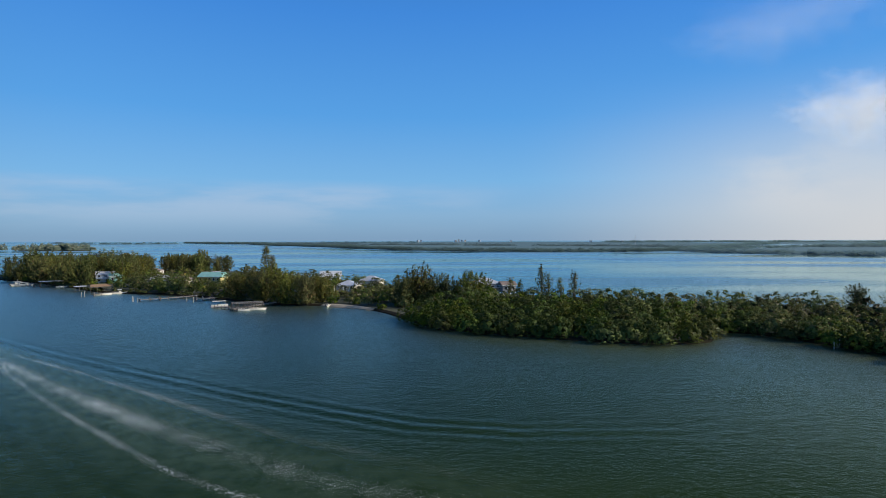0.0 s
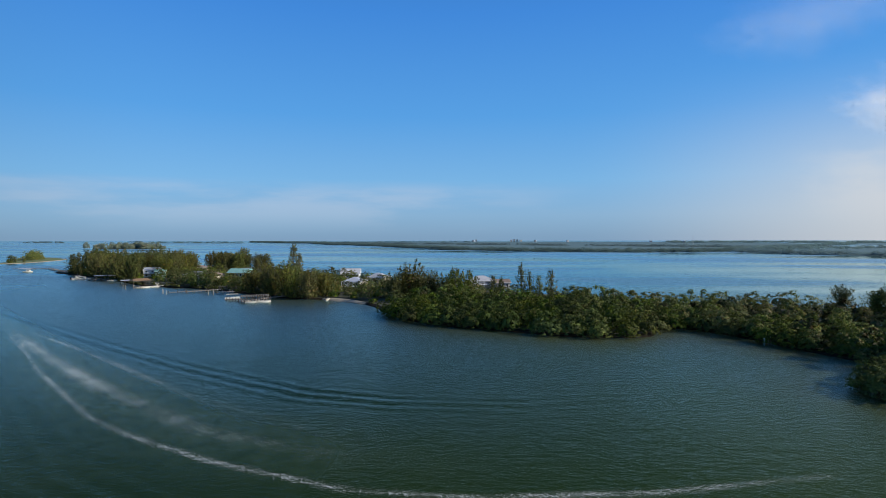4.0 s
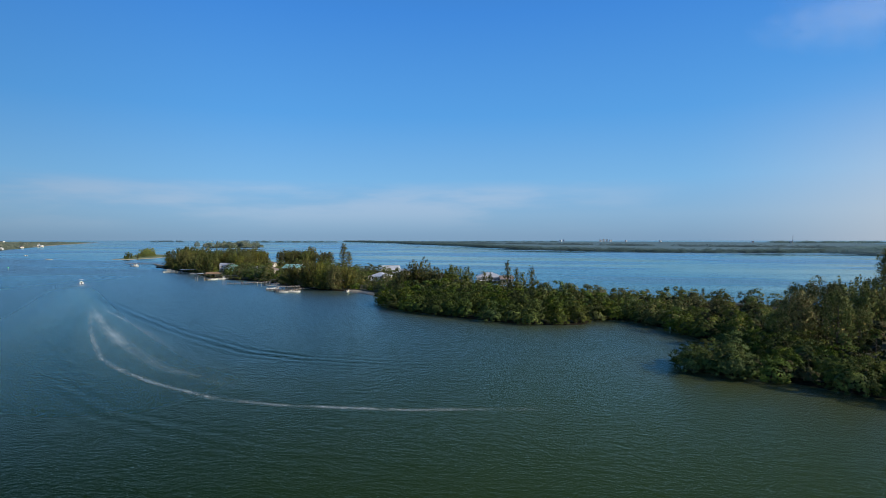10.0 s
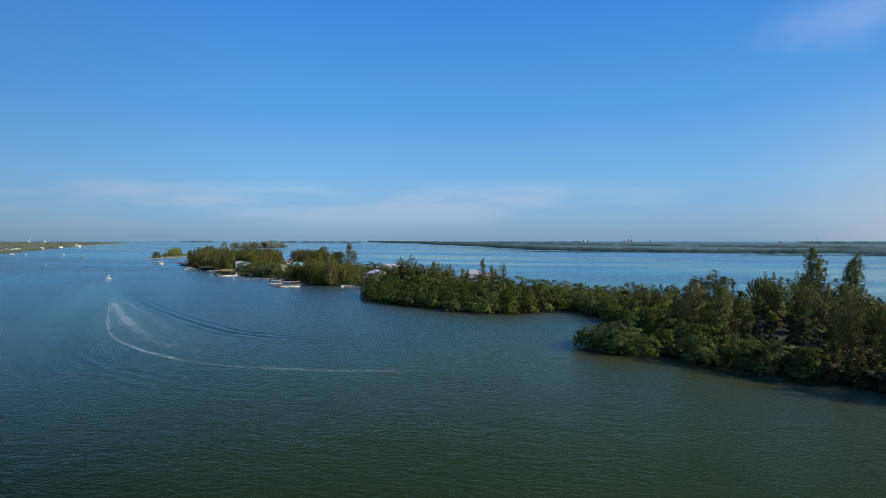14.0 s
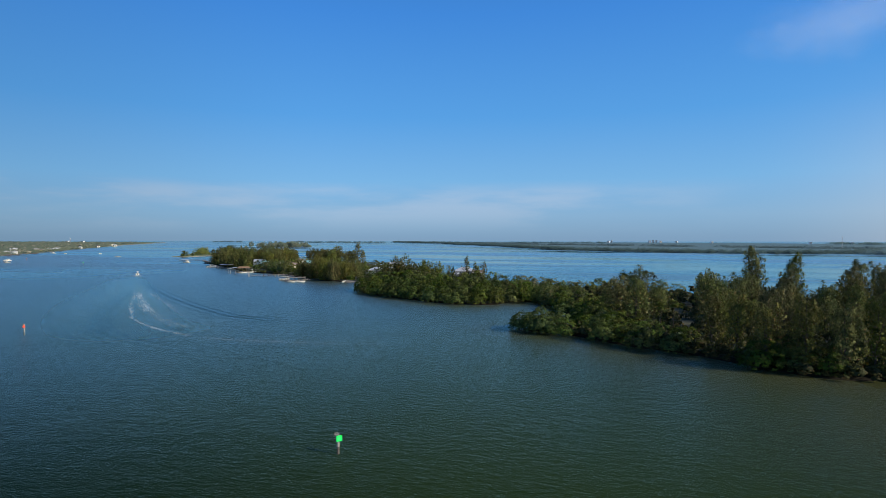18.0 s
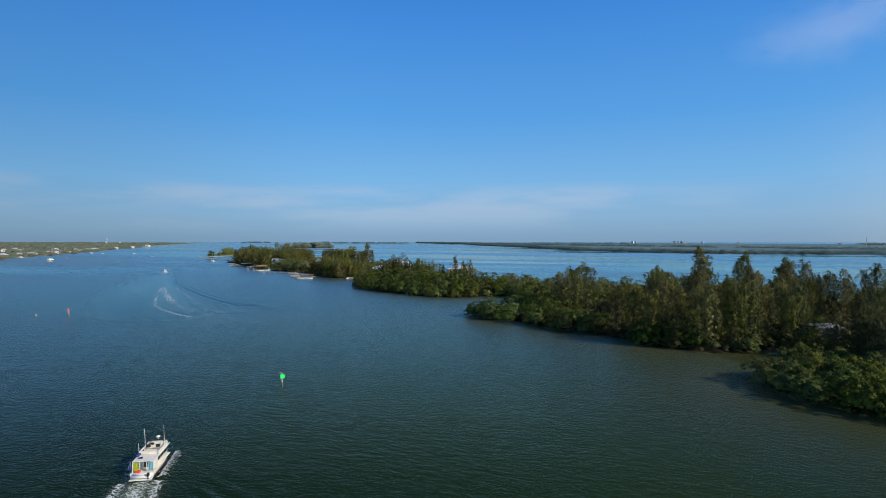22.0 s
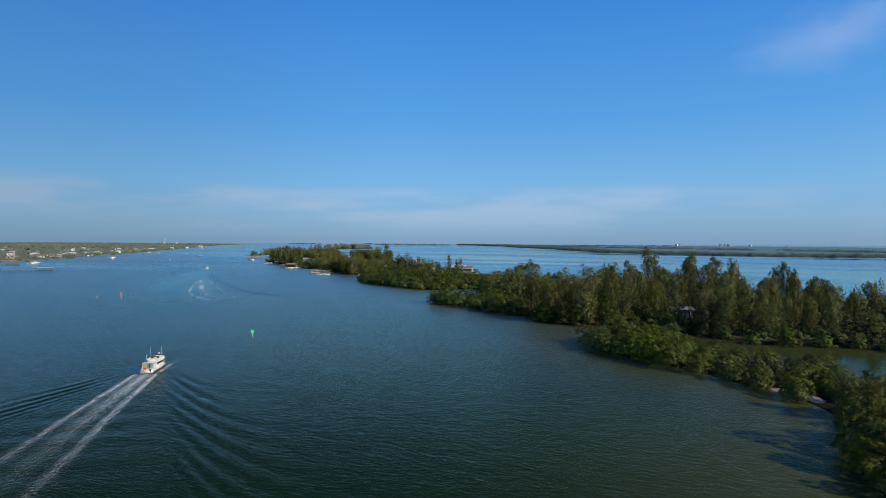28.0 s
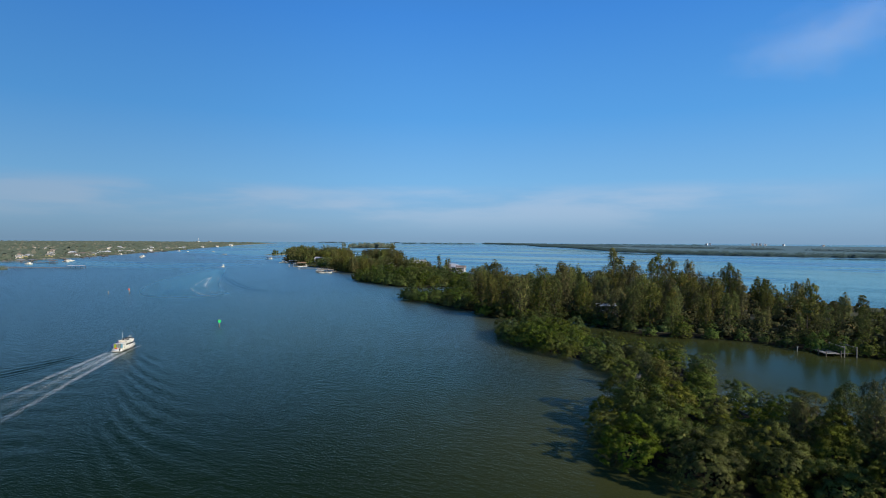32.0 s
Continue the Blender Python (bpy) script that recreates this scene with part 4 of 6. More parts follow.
# broad-leaved garden trees and palms
for x, y in scatter(rng, [(-180, 320), (-120, 292), (-30, 240), (20, 215), (60, 225), (20, 265), (-60, 345), (-170, 420), (-190, 360)], 9.5, 8, near_poly=SHORE):
    plant("garden_tree", BROAD[rng.integers(3)], GARDEN_TRUNK, x, y, 0.6, rng.uniform(0.7, 1.2), rng.uniform(0, 6.28), "leafy round garden tree among the houses", "tree", "garden trees")
for x, y in list(scatter(rng, [(60, 260), (100, 190), (130, 160), (150, 235), (105, 240)], 11.0, 4, near_poly=SHORE))[:6]:
    k = PALM[rng.integers(2)]
    plant("cabbage_palm", k[0], k[1], x, y, 0.6, rng.uniform(0.55, 0.85), rng.uniform(0, 6.28), "cabbage palm with a round head of fans", "palm", "cabbage palms on the island")
for x, y in scatter(rng, [(88, 168), (128, 124), (142, 130), (160, 225), (130, 232), (104, 236), (70, 255), (60, 215)], 8.0, 3, near_poly=SHORE):
    plant("sea_grape_tree", BROAD[rng.integers(3)], GARDEN_TRUNK, x, y, 0.4, rng.uniform(0.6, 0.95), rng.uniform(0, 6.28), "low spreading sea grape tree in the scrub", "tree", "sea grape trees in the scrub")
for x, y in list(scatter(rng, [(134, 100), (168, 96), (170, 124), (138, 128)], 8.0, 4, near_poly=SHORE))[:12]:
    k = PALM[rng.integers(2)]
    plant("cabbage_palm", k[0], k[1], x, y, 0.6, rng.uniform(0.8, 1.2), rng.uniform(0, 6.28), "cabbage palm with a round head of fans", "palm", "cabbage palms on the island")
for x, y in list(scatter(rng, [(262, 60), (330, 40), (360, 100), (270, 150)], 8.0, 4, near_poly=SHORE))[:18]:
    k = PALM[rng.integers(2)]
    plant("cabbage_palm", k[0], k[1], x, y, 0.6, rng.uniform(0.8, 1.2), rng.uniform(0, 6.28), "cabbage palm with a round head of fans", "palm", "cabbage palms on the island")


for x, y, k in ((-160, 313, 1.15), (-150, 307, 1.3), (-141, 303, 1.2), (-132, 298, 1.2), (-123, 296, 1.05), (-146, 318, 1.35), (-172, 322, 0.9), (-30, 262, 1.1), (-20, 256, 1.15), (-8, 262, 1.1)):
    plant("garden_tree", BROAD[rng.integers(3)], GARDEN_TRUNK, x, y, 0.6, k, rng.uniform(0, 6.28), "tall leafy garden tree before the houses", "tree", "garden trees")

# slender trees and two young palms on the back shore
for x, y, h in ((116, 233, 0.95), (134, 213, 0.5), (126, 215, 0.52)):
    k = PALM[0]
    plant("cabbage_palm", k[0], k[1], x, y, 0.6, h, rng.uniform(0, 6.28), "cabbage palm with a round head of fans", "palm", "cabbage palms on the island")
for x, y, h in ((123, 240, 0.42), (132, 236, 0.42), (135, 224, 0.4)):
    pine_at(x, y, h, PINE_THIN)


# undergrowth, joined
def undergrowth(name, spots, size, label, kinds=SHRUB, material=M_MANGROVE):
    vs, ns = [], []
    for x, y, *own in spots:
        src = kinds[rng.integers(len(kinds))]
        co = np.empty(len(src.vertices) * 3, np.float32)
        src.vertices.foreach_get("co", co)
        a, k = rng.uniform(0, 6.28), own[0] if own else rng.uniform(0.6, 1.2) * size
        turn = np.array([[math.cos(a), math.sin(a), 0], [-math.sin(a), math.cos(a), 0], [0, 0, 1]])
        vs.append(co.reshape(-1, 3) * k @ turn + np.array([x, y, 0.4]))
        ns.append(LEAF_NORMALS[src.name] @ turn)
    v = np.concatenate(vs)
    tagged(new(name, np_mesh(name, v, quads(v), material, normals=np.concatenate(ns))), label, "undergrowth", kind="stuff")


if thicket:
    undergrowth("mangrove_thicket", thicket, 1.0, "dense green mangrove thicket behind the shore", MANGROVE_PLAIN)
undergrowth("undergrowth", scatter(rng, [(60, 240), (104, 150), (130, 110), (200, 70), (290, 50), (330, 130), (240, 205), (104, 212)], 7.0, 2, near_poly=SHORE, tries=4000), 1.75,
            "dense green scrub under the pines, tinted dark for their shade", material=M_SHADE_SCRUB)
undergrowth("undergrowth", scatter(rng, [(-350, 450), (-310, 405), (-120, 284), (-30, 232), (0, 200), (60, 240), (-60, 345), (-250, 455)], 10, 2, near_poly=SHORE, tries=3000), 1.4,
            "garden hedges and shrubs between the houses")


undergrowth("undergrowth", scatter(rng, [(148, 60), (200, 48), (200, 72), (150, 84)], 3.2, 0.4, 7, near_poly=SHORE, tries=2500), 0.7, "low scrub at the foot of the pines, shade put into its colour", material=M_SHADE_SCRUB)
undergrowth("undergrowth", scatter(rng, [(112, 92), (150, 70), (176, 55), (206, 62), (300, 50), (300, 80), (200, 92), (130, 116)], 4.2, 3, near_poly=SHORE, tries=5000), 1.2, "dense scrub under the pines, leaf colour darkened for shade", material=M_SHADE_SCRUB)


undergrowth("undergrowth", [p for p in scatter(rng, [(-330, 440), (-310, 398), (-182, 296), (-60, 238), (-20, 222), (-18, 236), (-60, 262), (-180, 330)], 3.6, 1.0, 7, near_poly=SHORE, tries=6000) if not -54 < p[0] < -23], 0.85,
            "shrubs and low mangroves hanging over the village shore")


# far woods: joined clumps of leaves
def far_wood(name, spots, height, clump, label, leaf=1.6, per=34, material=M_FARWOOD_HAZE):
    vs = []
    for x, y in spots:
        k = per
        e = sphere_dirs(rng, k)
        e[:, 2] = np.abs(e[:, 2])
        h = height * rng.uniform(0.55, 1.15)
        pos = np.array([x, y, h * 0.1]) + e * np.array([clump, clump, h * 0.85]) * rng.uniform(0.6, 1.0, k)[:, None]
        vs.append(leaf_cards(rng, pos, e * 0.45 + np.array([0.35, -0.35, 0.55]), leaf * 1.6, leaf * 1.3, tumble=0.12))
    v = np.concatenate(vs)
    nrm = np.array([0.3, -0.35, 0.6]) + rng.normal(0, 0.12, (len(v) // 4, 3))
    nrm /= np.linalg.norm(nrm, axis=1)[:, None]
    tagged(new(name, np_mesh(name, v, quads(v), material, normals=np.repeat(nrm, 4, axis=0))), label, "woods", kind="stuff")


def band(rng, line, depth, step, towards=(0, 1)):
    """Spots in a band behind a shoreline."""
    out = []
    for (x0, y0), (x1, y1) in zip(line, line[1:]):
        ln = math.hypot(x1 - x0, y1 - y0)
        for i in range(max(1, int(ln / step))):
            for j in range(max(1, int(depth / step / 1.3))):
                u = rng.uniform(0, 1)
                d = -1 + (j + rng.uniform(0, 1)) * step * 1.3
                out.append((x0 + (x1 - x0) * u + towards[0] * d, y0 + (y1 - y0) * u + towards[1] * d))
    return out


FAR_SHORE = [(-1500, 3350), (-900, 2700), (-640, 2230), (-400, 1905), (-205, 1570), (-60, 1290), (60, 1200), (190, 1120), (300, 1105), (420, 1125), (520, 1180), (600, 1300)]
FAR_EAST = [(505, 1150), (560, 1010), (640, 900), (760, 800), (1000, 640), (1400, 300)]
land("far_shore", FAR_SHORE + [(900, 1700), (1500, 2400), (1200, 3600), (-400, 4000), (-1500, 3900)], "low wooded mainland across the sound", top=1.0, shelf=8, smooth=1, material=M_FARLAND_HAZE)
land("far_shore", FAR_EAST + [(2400, 300), (2600, 1600), (1300, 1700), (620, 1280)], "low wooded shore across the sound", top=1.0, shelf=8, smooth=1, material=M_FARLAND_HAZE)
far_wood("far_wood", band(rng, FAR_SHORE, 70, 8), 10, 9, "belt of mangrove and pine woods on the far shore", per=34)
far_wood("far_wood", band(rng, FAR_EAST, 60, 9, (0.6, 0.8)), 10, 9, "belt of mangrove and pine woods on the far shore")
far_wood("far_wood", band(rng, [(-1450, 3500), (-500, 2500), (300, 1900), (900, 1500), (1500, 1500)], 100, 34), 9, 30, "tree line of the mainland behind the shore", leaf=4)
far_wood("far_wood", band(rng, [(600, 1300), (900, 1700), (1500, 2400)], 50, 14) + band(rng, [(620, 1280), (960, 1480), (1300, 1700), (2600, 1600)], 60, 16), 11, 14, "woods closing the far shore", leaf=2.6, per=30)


land("far_shore", [(1420, 1750), (2600, 1620), (3500, 1900), (3100, 3300), (1700, 3500), (1480, 2400)], "low wooded mainland behind the sound", top=1.0, shelf=8, smooth=1, material=M_FARLAND_HAZE)
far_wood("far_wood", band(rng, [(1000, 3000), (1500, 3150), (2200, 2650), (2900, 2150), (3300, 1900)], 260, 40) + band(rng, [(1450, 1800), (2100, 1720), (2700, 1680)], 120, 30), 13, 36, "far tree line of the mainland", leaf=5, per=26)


# ---- the mainland to the west and small islands ----
WEST_SHORE = [(-556, 60), (-556, 185), (-600, 262), (-660, 335), (-770, 450), (-870, 565), (-1000, 700), (-1150, 860), (-1540, 1262), (-2100, 1900), (-2700, 2650)]
land("mainland", WEST_SHORE + [(-3600, 2600), (-4300, 2300), (-4400, 200), (-2600, -600), (-900, -300)], "flat wooded mainland with waterside gardens", top=1.2, shelf=20, smooth=1, material=M_LAWN, rim=M_SHOREMUD)
land("ground", [(-325, 60), (-342, 92), (-372, 112), (-420, 108), (-520, 60), (-440, -20)], "green marshy point of the mainland shore", top=0.5, smooth=2, material=M_LAWN)
land("sandbar", [(-546, 566), (-514, 574), (-520, 612), (-540, 682), (-562, 712), (-640, 772), (-660, 730), (-596, 655), (-558, 615)], "low islet with a thin sandy edge and a few trees", top=0.5, shelf=2, smooth=2, material=M_LAWN, rim=M_SAND)
land("ground", [(-1030, 1380), (-960, 1350), (-880, 1370), (-850, 1420), (-960, 1470), (-1050, 1440)], "small wooded spoil island in the sound", top=1.0, shelf=5, smooth=2)
far_wood("woods", band(rng, WEST_SHORE[:-2], 120, 13, (-0.8, 0.3)), 7, 6, "waterside trees and gardens of the mainland", leaf=1.5, per=20, material=M_WESTWOOD_HAZE)
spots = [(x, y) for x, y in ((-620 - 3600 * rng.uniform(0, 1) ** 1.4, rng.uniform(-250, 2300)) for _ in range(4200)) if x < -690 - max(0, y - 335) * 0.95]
far_wood("woods", spots, 7.5, 20, "flat inland woods reaching to the horizon", leaf=5.5, per=9, material=M_WESTWOOD_HAZE)
far_wood("woods", [(-345 - rng.uniform(0, 110), 70 + rng.uniform(0, 34)) for _ in range(60)], 3.5, 3.5, "marsh shrubs on the green point", leaf=0.9, per=40, material=M_WESTWOOD_HAZE)
far_wood("woods", [(-950 + rng.normal(0, 42), 1412 + rng.normal(0, 20)) for _ in range(70)], 18, 9, "pines on the small spoil island", leaf=2.6, per=100, material=M_WESTWOOD_HAZE)
far_wood("woods", [(-566 - 70 * u + rng.normal(0, 4), 655 + 85 * u + rng.normal(0, 5)) for u in np.linspace(0, 1, 46)], 13, 5, "trees behind the sandy edge of the islet", leaf=1.0, per=70, material=M_PINE)
for x, y, s in ((-532, 588, 0.6), (-526, 578, 0.4), (-536, 598, 0.42), (-524, 597, 0.35)):
    pine_at(x, y, s, PINE_PLAIN)
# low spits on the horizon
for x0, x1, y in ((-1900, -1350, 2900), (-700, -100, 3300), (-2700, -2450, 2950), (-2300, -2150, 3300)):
    land("far_shore", [(x0, y), (x1, y - 60), (x1 + 60, y + 60), (x0 + 30, y + 90)], "low wooded spit on the horizon", top=1.0, shelf=8, smooth=1, material=M_FARLAND_HAZE)
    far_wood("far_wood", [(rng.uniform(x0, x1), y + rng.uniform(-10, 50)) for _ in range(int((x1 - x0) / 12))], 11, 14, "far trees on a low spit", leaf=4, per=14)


def tower_block(x, y, w, d, h, storeys, label):
    t = thing("apartment_building", pose(x, y, 0.9, 0, 0, rng.uniform(-20, 20)), label, "building", "far buildings on the skyline")
    part("wall", box(B(), -w / 2, w / 2, -d / 2, d / 2, 0, h), M_WHITE, t)
    part("roof", box(B(), -w / 2 - .4, w / 2 + .4, -d / 2 - .4, d / 2 + .4, h, h + 1.2), M_CONCRETE, t)
    for i in range(storeys):
        z = (i + 0.35) * h / storeys
        part("window", box(B(), -w / 2 + 1, w / 2 - 1, -d / 2 - 0.15, -d / 2 + 0.1, z, z + h / storeys * 0.45), M_GLASS, t)


for x, y, w, h in ((140, 3700, 18, 13), (160, 3710, 14, 16), (180, 3720, 16, 14), (204, 3730, 16, 12), (-110, 3680, 16, 11), (-92, 3700, 14, 13), (300, 3740, 14, 10),
                   (480, 3500, 14, 9), (-3150, 2280, 26, 8), (-3060, 2310, 22, 7), (900, 3200, 16, 9), (1050, 3100, 14, 9)):
    tower_block(x, y, w * 0.75, 14, h, 6, "pale apartment block far off on the skyline")


def mast(x, y, h, r, name, label):
    t = thing(name, pose(x, y, 1), label, "mast")
    for k in range(3):
        a = k * 2.094
        part("leg", rod(B(), (math.cos(a) * r, math.sin(a) * r, 0), (math.cos(a) * r * 0.5, math.sin(a) * r * 0.5, h), r * 0.28, r * 0.2, 6), M_STEEL, t)
    for i in range(10):
        z = h * (i + 0.5) / 10
        part("brace", box(B(), -r * .8, r * .8, -r * .8, r * .8, z, z + r * 0.3), M_STEEL, t)


mast(664, 1835, 34, 1.0, "radio_mast", "slender steel radio mast above the far woods")


def water_tower(x, y):
    t = thing("water_tower", pose(x, y, 1), "pale water tower above the mainland trees", "tower")
    bm = B()
    bmesh.ops.create_uvsphere(bm, u_segments=16, v_segments=10, radius=2.6, matrix=Matrix.LocRotScale((0, 0, 26), None, (1, 1, 0.8)))
    part("tank", bm, M_WHITE, t, smooth=True)
    for k in range(6):
        a = k * 1.047
        part("leg", rod(B(), (math.cos(a) * 2.4, math.sin(a) * 2.4, 0), (math.cos(a) * 2.0, math.sin(a) * 2.0, 25), 0.2, 0.2, 6), M_STEEL, t)


water_tower(-2289, 1675)


# ---- houses ----
def window_part(parent, x, y, z, w, h, along_x=True):
    f = 0.09
    win = part("window", box(B(), -w / 2, w / 2, -0.03, 0.03, 0, h), M_GLASS, parent)
    win.matrix_local = pose(x, y, z, 0, 0, 0 if along_x else 90)
    fr = B()
    box(fr, -w / 2 - f, w / 2 + f, -0.06, 0.06, h, h + f), box(fr, -w / 2 - f, w / 2 + f, -0.08, 0.08, -f, 0)
    box(fr, -w / 2 - f, -w / 2, -0.06, 0.06, 0, h), box(fr, w / 2, w / 2 + f, -0.06, 0.06, 0, h)
    part("window_frame", fr, M_WHITE, win)


def house(x, y, turn, w, d, h, rise, wall, roof, label, hip=False, storeys=1, stilts=0.0, porch=False, group="houses on the island", z=0.7):
    t = thing("house", pose(x, y, z, 0, 0, turn), label, "house", group)
    part("wall", box(B(), -w / 2, w / 2, -d / 2, d / 2, stilts, stilts + h), wall, t)
    if stilts:
        for sx in (-1, 0, 1):
            for sy in (-1, 1):
                part("stilt", box(B(), sx * (w / 2 - .3) - .15, sx * (w / 2 - .3) + .15, sy * (d / 2 - .3) - .15, sy * (d / 2 - .3) + .15, 0, stilts), M_WHITE, t)
    e, z0 = 0.6, stilts + h - 0.05
    bm = B()
    ridge = (w / 2 - d / 2 * 0.95) if hip else w / 2 + e
    lo = [bm.verts.new(p) for p in ((-w / 2 - e, -d / 2 - e, z0), (w / 2 + e, -d / 2 - e, z0), (w / 2 + e, d / 2 + e, z0), (-w / 2 - e, d / 2 + e, z0))]
    hi = [bm.verts.new(p) for p in ((-ridge, 0, z0 + rise), (ridge, 0, z0 + rise))]
    for q in ((lo[0], lo[1], hi[1], hi[0]), (lo[2], lo[3], hi[0], hi[1]), (lo[1], lo[2], hi[1]), (lo[3], lo[0], hi[0]), (lo[3], lo[2], lo[1], lo[0])):
        bm.faces.new(q)
    r = part("roof", bm, roof, t)
    for sy in (-1, 1):
        part("fascia", box(B(), -w / 2 - e, w / 2 + e, sy * (d / 2 + e) - 0.04, sy * (d / 2 + e) + 0.04, z0 - 0.22, z0 - 0.004), M_WHITE, r)
    if rise > 1.2 and not hip:
        part("ridge_cap", box(B(), -ridge, ridge, -0.15, 0.15, z0 + rise - 0.03, z0 + rise + 0.06), roof, r)
    per = h / storeys
    for s in range(storeys):
        zz = stilts + s * per + per * 0.35
        for i in range(max(2, int(w / 2.8))):
            xx = -w / 2 + (i + 0.5) * w / max(2, int(w / 2.8))
            window_part(t, xx, -d / 2 - 0.02, zz, 1.2, per * 0.42)
        for sx in (-1, 1):
            window_part(t, sx * (w / 2 + 0.02), 0.6, zz, 1.2, per * 0.42, False)
    part("door", box(B(), w * 0.12, w * 0.12 + 1.0, -d / 2 - 0.09, -d / 2 + 0.02, stilts + 0.02, stilts + 2.05), M_GREYWALL, t)
    if porch:
        bm = B()
        box(bm, -w / 2, w / 2, -d / 2 - 2.4, -d / 2 - 0.1, stilts + h * 0.48, stilts + h * 0.48 + 0.18)
        part("balcony", bm, M_WHITE, t)
        for i in range(5):
            xx = -w / 2 + 0.1 + i * (w - 0.2) / 4
            part("post", box(B(), xx - .08, xx + .08, -d / 2 - 2.3, -d / 2 - 2.14, 0, stilts + h), M_WHITE, t)
        part("railing", box(B(), -w / 2, w / 2, -d / 2 - 2.36, -d / 2 - 2.3, stilts + h * 0.48 + 0.9, stilts + h * 0.48 + 1.0), M_WHITE, t)
    return t


house(-222, 379, 28, 11, 9, 5.4, 1.8, M_WHITE, M_TINROOF, "white two-storey house with a pale metal roof and teal trim", storeys=2, porch=True)
house(-212, 373, 28, 7, 6, 4.6, 1.6, M_GREENROOF, M_GREENROOF, "sea-green painted garden house beside the white house", storeys=1)
house(-225, 448, 10, 13, 10, 3.8, 2.0, M_CREAM, M_SHINGLE, "cream house with a tan shingle roof among the pines", hip=True)
house(-132, 334, -10, 14, 9, 6.6, 2.6, M_YELLOW, M_GREENROOF, "yellow house with a sea-green metal roof", storeys=2)
house(-150, 330, -8, 13, 9, 5.2, 2.2, M_CREAM, M_SHINGLE, "tan house with a brown shingle roof", hip=True)
house(-168, 345, 4, 14, 9, 4.6, 2.0, M_CREAM, M_TINROOF, "low cream house with a pale metal roof", hip=True)
house(-140, 352, 30, 9, 8, 6.0, 2.4, M_WHITE, M_TINROOF, "narrow white house with two pale gables", storeys=2)
house(-69, 371, 8, 13, 10, 4.0, 3.4, M_WHITE, M_TINROOF, "cream house with a pale metal gable roof on the back shore")
house(-44, 286, -15, 10, 9, 5.4, 2.2, M_CREAM, M_TINROOF, "cream two-storey beach house behind the sand", storeys=2, porch=True, hip=True)
house(-34, 300, -12, 11, 9, 6.6, 2.4, M_CREAM, M_TINROOF, "cream house with a grey metal roof", hip=True)
house(-66, 268, -25, 8, 6, 3.0, 1.6, M_GREYWALL, M_TINROOF, "small grey boathouse under the pines")
house(25, 281, 14, 14, 11, 4.0, 2.4, M_GREYWALL, M_TINROOF, "stilted house with a wide hipped grey roof", hip=True, stilts=2.6, porch=True)
house(36, 276, 14, 7, 7, 3.6, 1.6, M_GREYWALL, M_SHINGLE, "grey wing of the stilted house with a brown roof", stilts=2.4)
house(210.5, 75, 24, 6.5, 5.5, 3.0, 0.6, M_SHINGLE, M_GREYWALL, "brown cottage with a low grey roof under the pines", stilts=2.4)
house(-5, 285, 5, 10, 8, 5.4, 2.0, M_CREAM, M_SHINGLE, "cream cottage with a shingle roof in the trees", hip=True)

# mainland houses along the west shore
WEST_HOUSES = [(-1062, 672, 26, 7.5, 2), (-1010, 545, 24, 9, 2), (-868, 366, 18, 5, 1), (-772, 356, 26, 5, 1), (-1090, 735, 16, 6, 2), (-905, 470, 20, 5, 1), (-800, 430, 15, 5, 1),
               (-1220, 930, 20, 6, 1), (-1350, 1080, 24, 6, 1), (-1480, 1240, 20, 6, 1), (-720, 300, 16, 5, 1), (-690, 245, 18, 5, 1), (-640, 150, 15, 5, 1), (-1130, 640, 18, 5, 1),
               (-980, 420, 18, 6, 1), (-1250, 700, 20, 6, 1), (-1150, 480, 18, 6, 1), (-1300, 520, 16, 6, 1), (-900, 260, 18, 6, 1), (-1600, 1330, 26, 7, 2)]
for i, (x, y, w, h, st) in enumerate(WEST_HOUSES):
    house(x, y, 140 + rng.uniform(-20, 20), w * 0.66, 8, h * 0.7, 1.8, (M_WHITE if i in (0, 3, 7) else M_CREAM), (M_TINROOF, M_GREYWALL, M_SHINGLE)[i % 3],
          "%s waterside house on the mainland with a %s roof" % ("white" if i in (0, 3, 7) else "cream", ("pale metal", "grey", "brown shingle")[i % 3]), hip=i % 2 == 0, storeys=st, group="houses on the mainland", z=1.6)


# ---- docks, piers and pilings ----
def dock(line, width, label, height=0.9, rails=False, group="docks and piers"):
    """A timber walk on piles along a line of places."""
    t = thing("dock", pose(line[0][0], line[0][1], 0), label, "dock", group)
    ox, oy = line[0]
    for (x0, y0), (x1, y1) in zip(line, line[1:]):
        ln, a = math.hypot(x1 - x0, y1 - y0), math.atan2(y1 - y0, x1 - x0)
        bm, k = B(), max(2, int(ln / 0.6))
        for i in range(k):
            box(bm, ln * i / k, ln * (i + 0.9) / k, -width / 2, width / 2, height, height + 0.06)
        box(bm, 0, ln, -width / 2 + .1, -width / 2 + .2, height - .2, height - .005), box(bm, 0, ln, width / 2 - .2, width / 2 - .1, height - .2, height - .005)
        deck = part("deck", bm, M_PLANK, t)
        deck.matrix_local = pose(x0 - ox, y0 - oy, 0, 0, 0, math.degrees(a))
        for i in range(max(2, int(ln / 3.2) + 1)):
            for s in (-1, 1):
                u = ln * i / max(1, int(ln / 3.2))
                p = part("post", PILE_MESH, M_PILE, t)
                p.matrix_local = pose(x0 - ox + math.cos(a) * u - math.sin(a) * s * width / 2, y0 - oy + math.sin(a) * u + math.cos(a) * s * width / 2, rng.uniform(-0.2, 0.3))
    return t


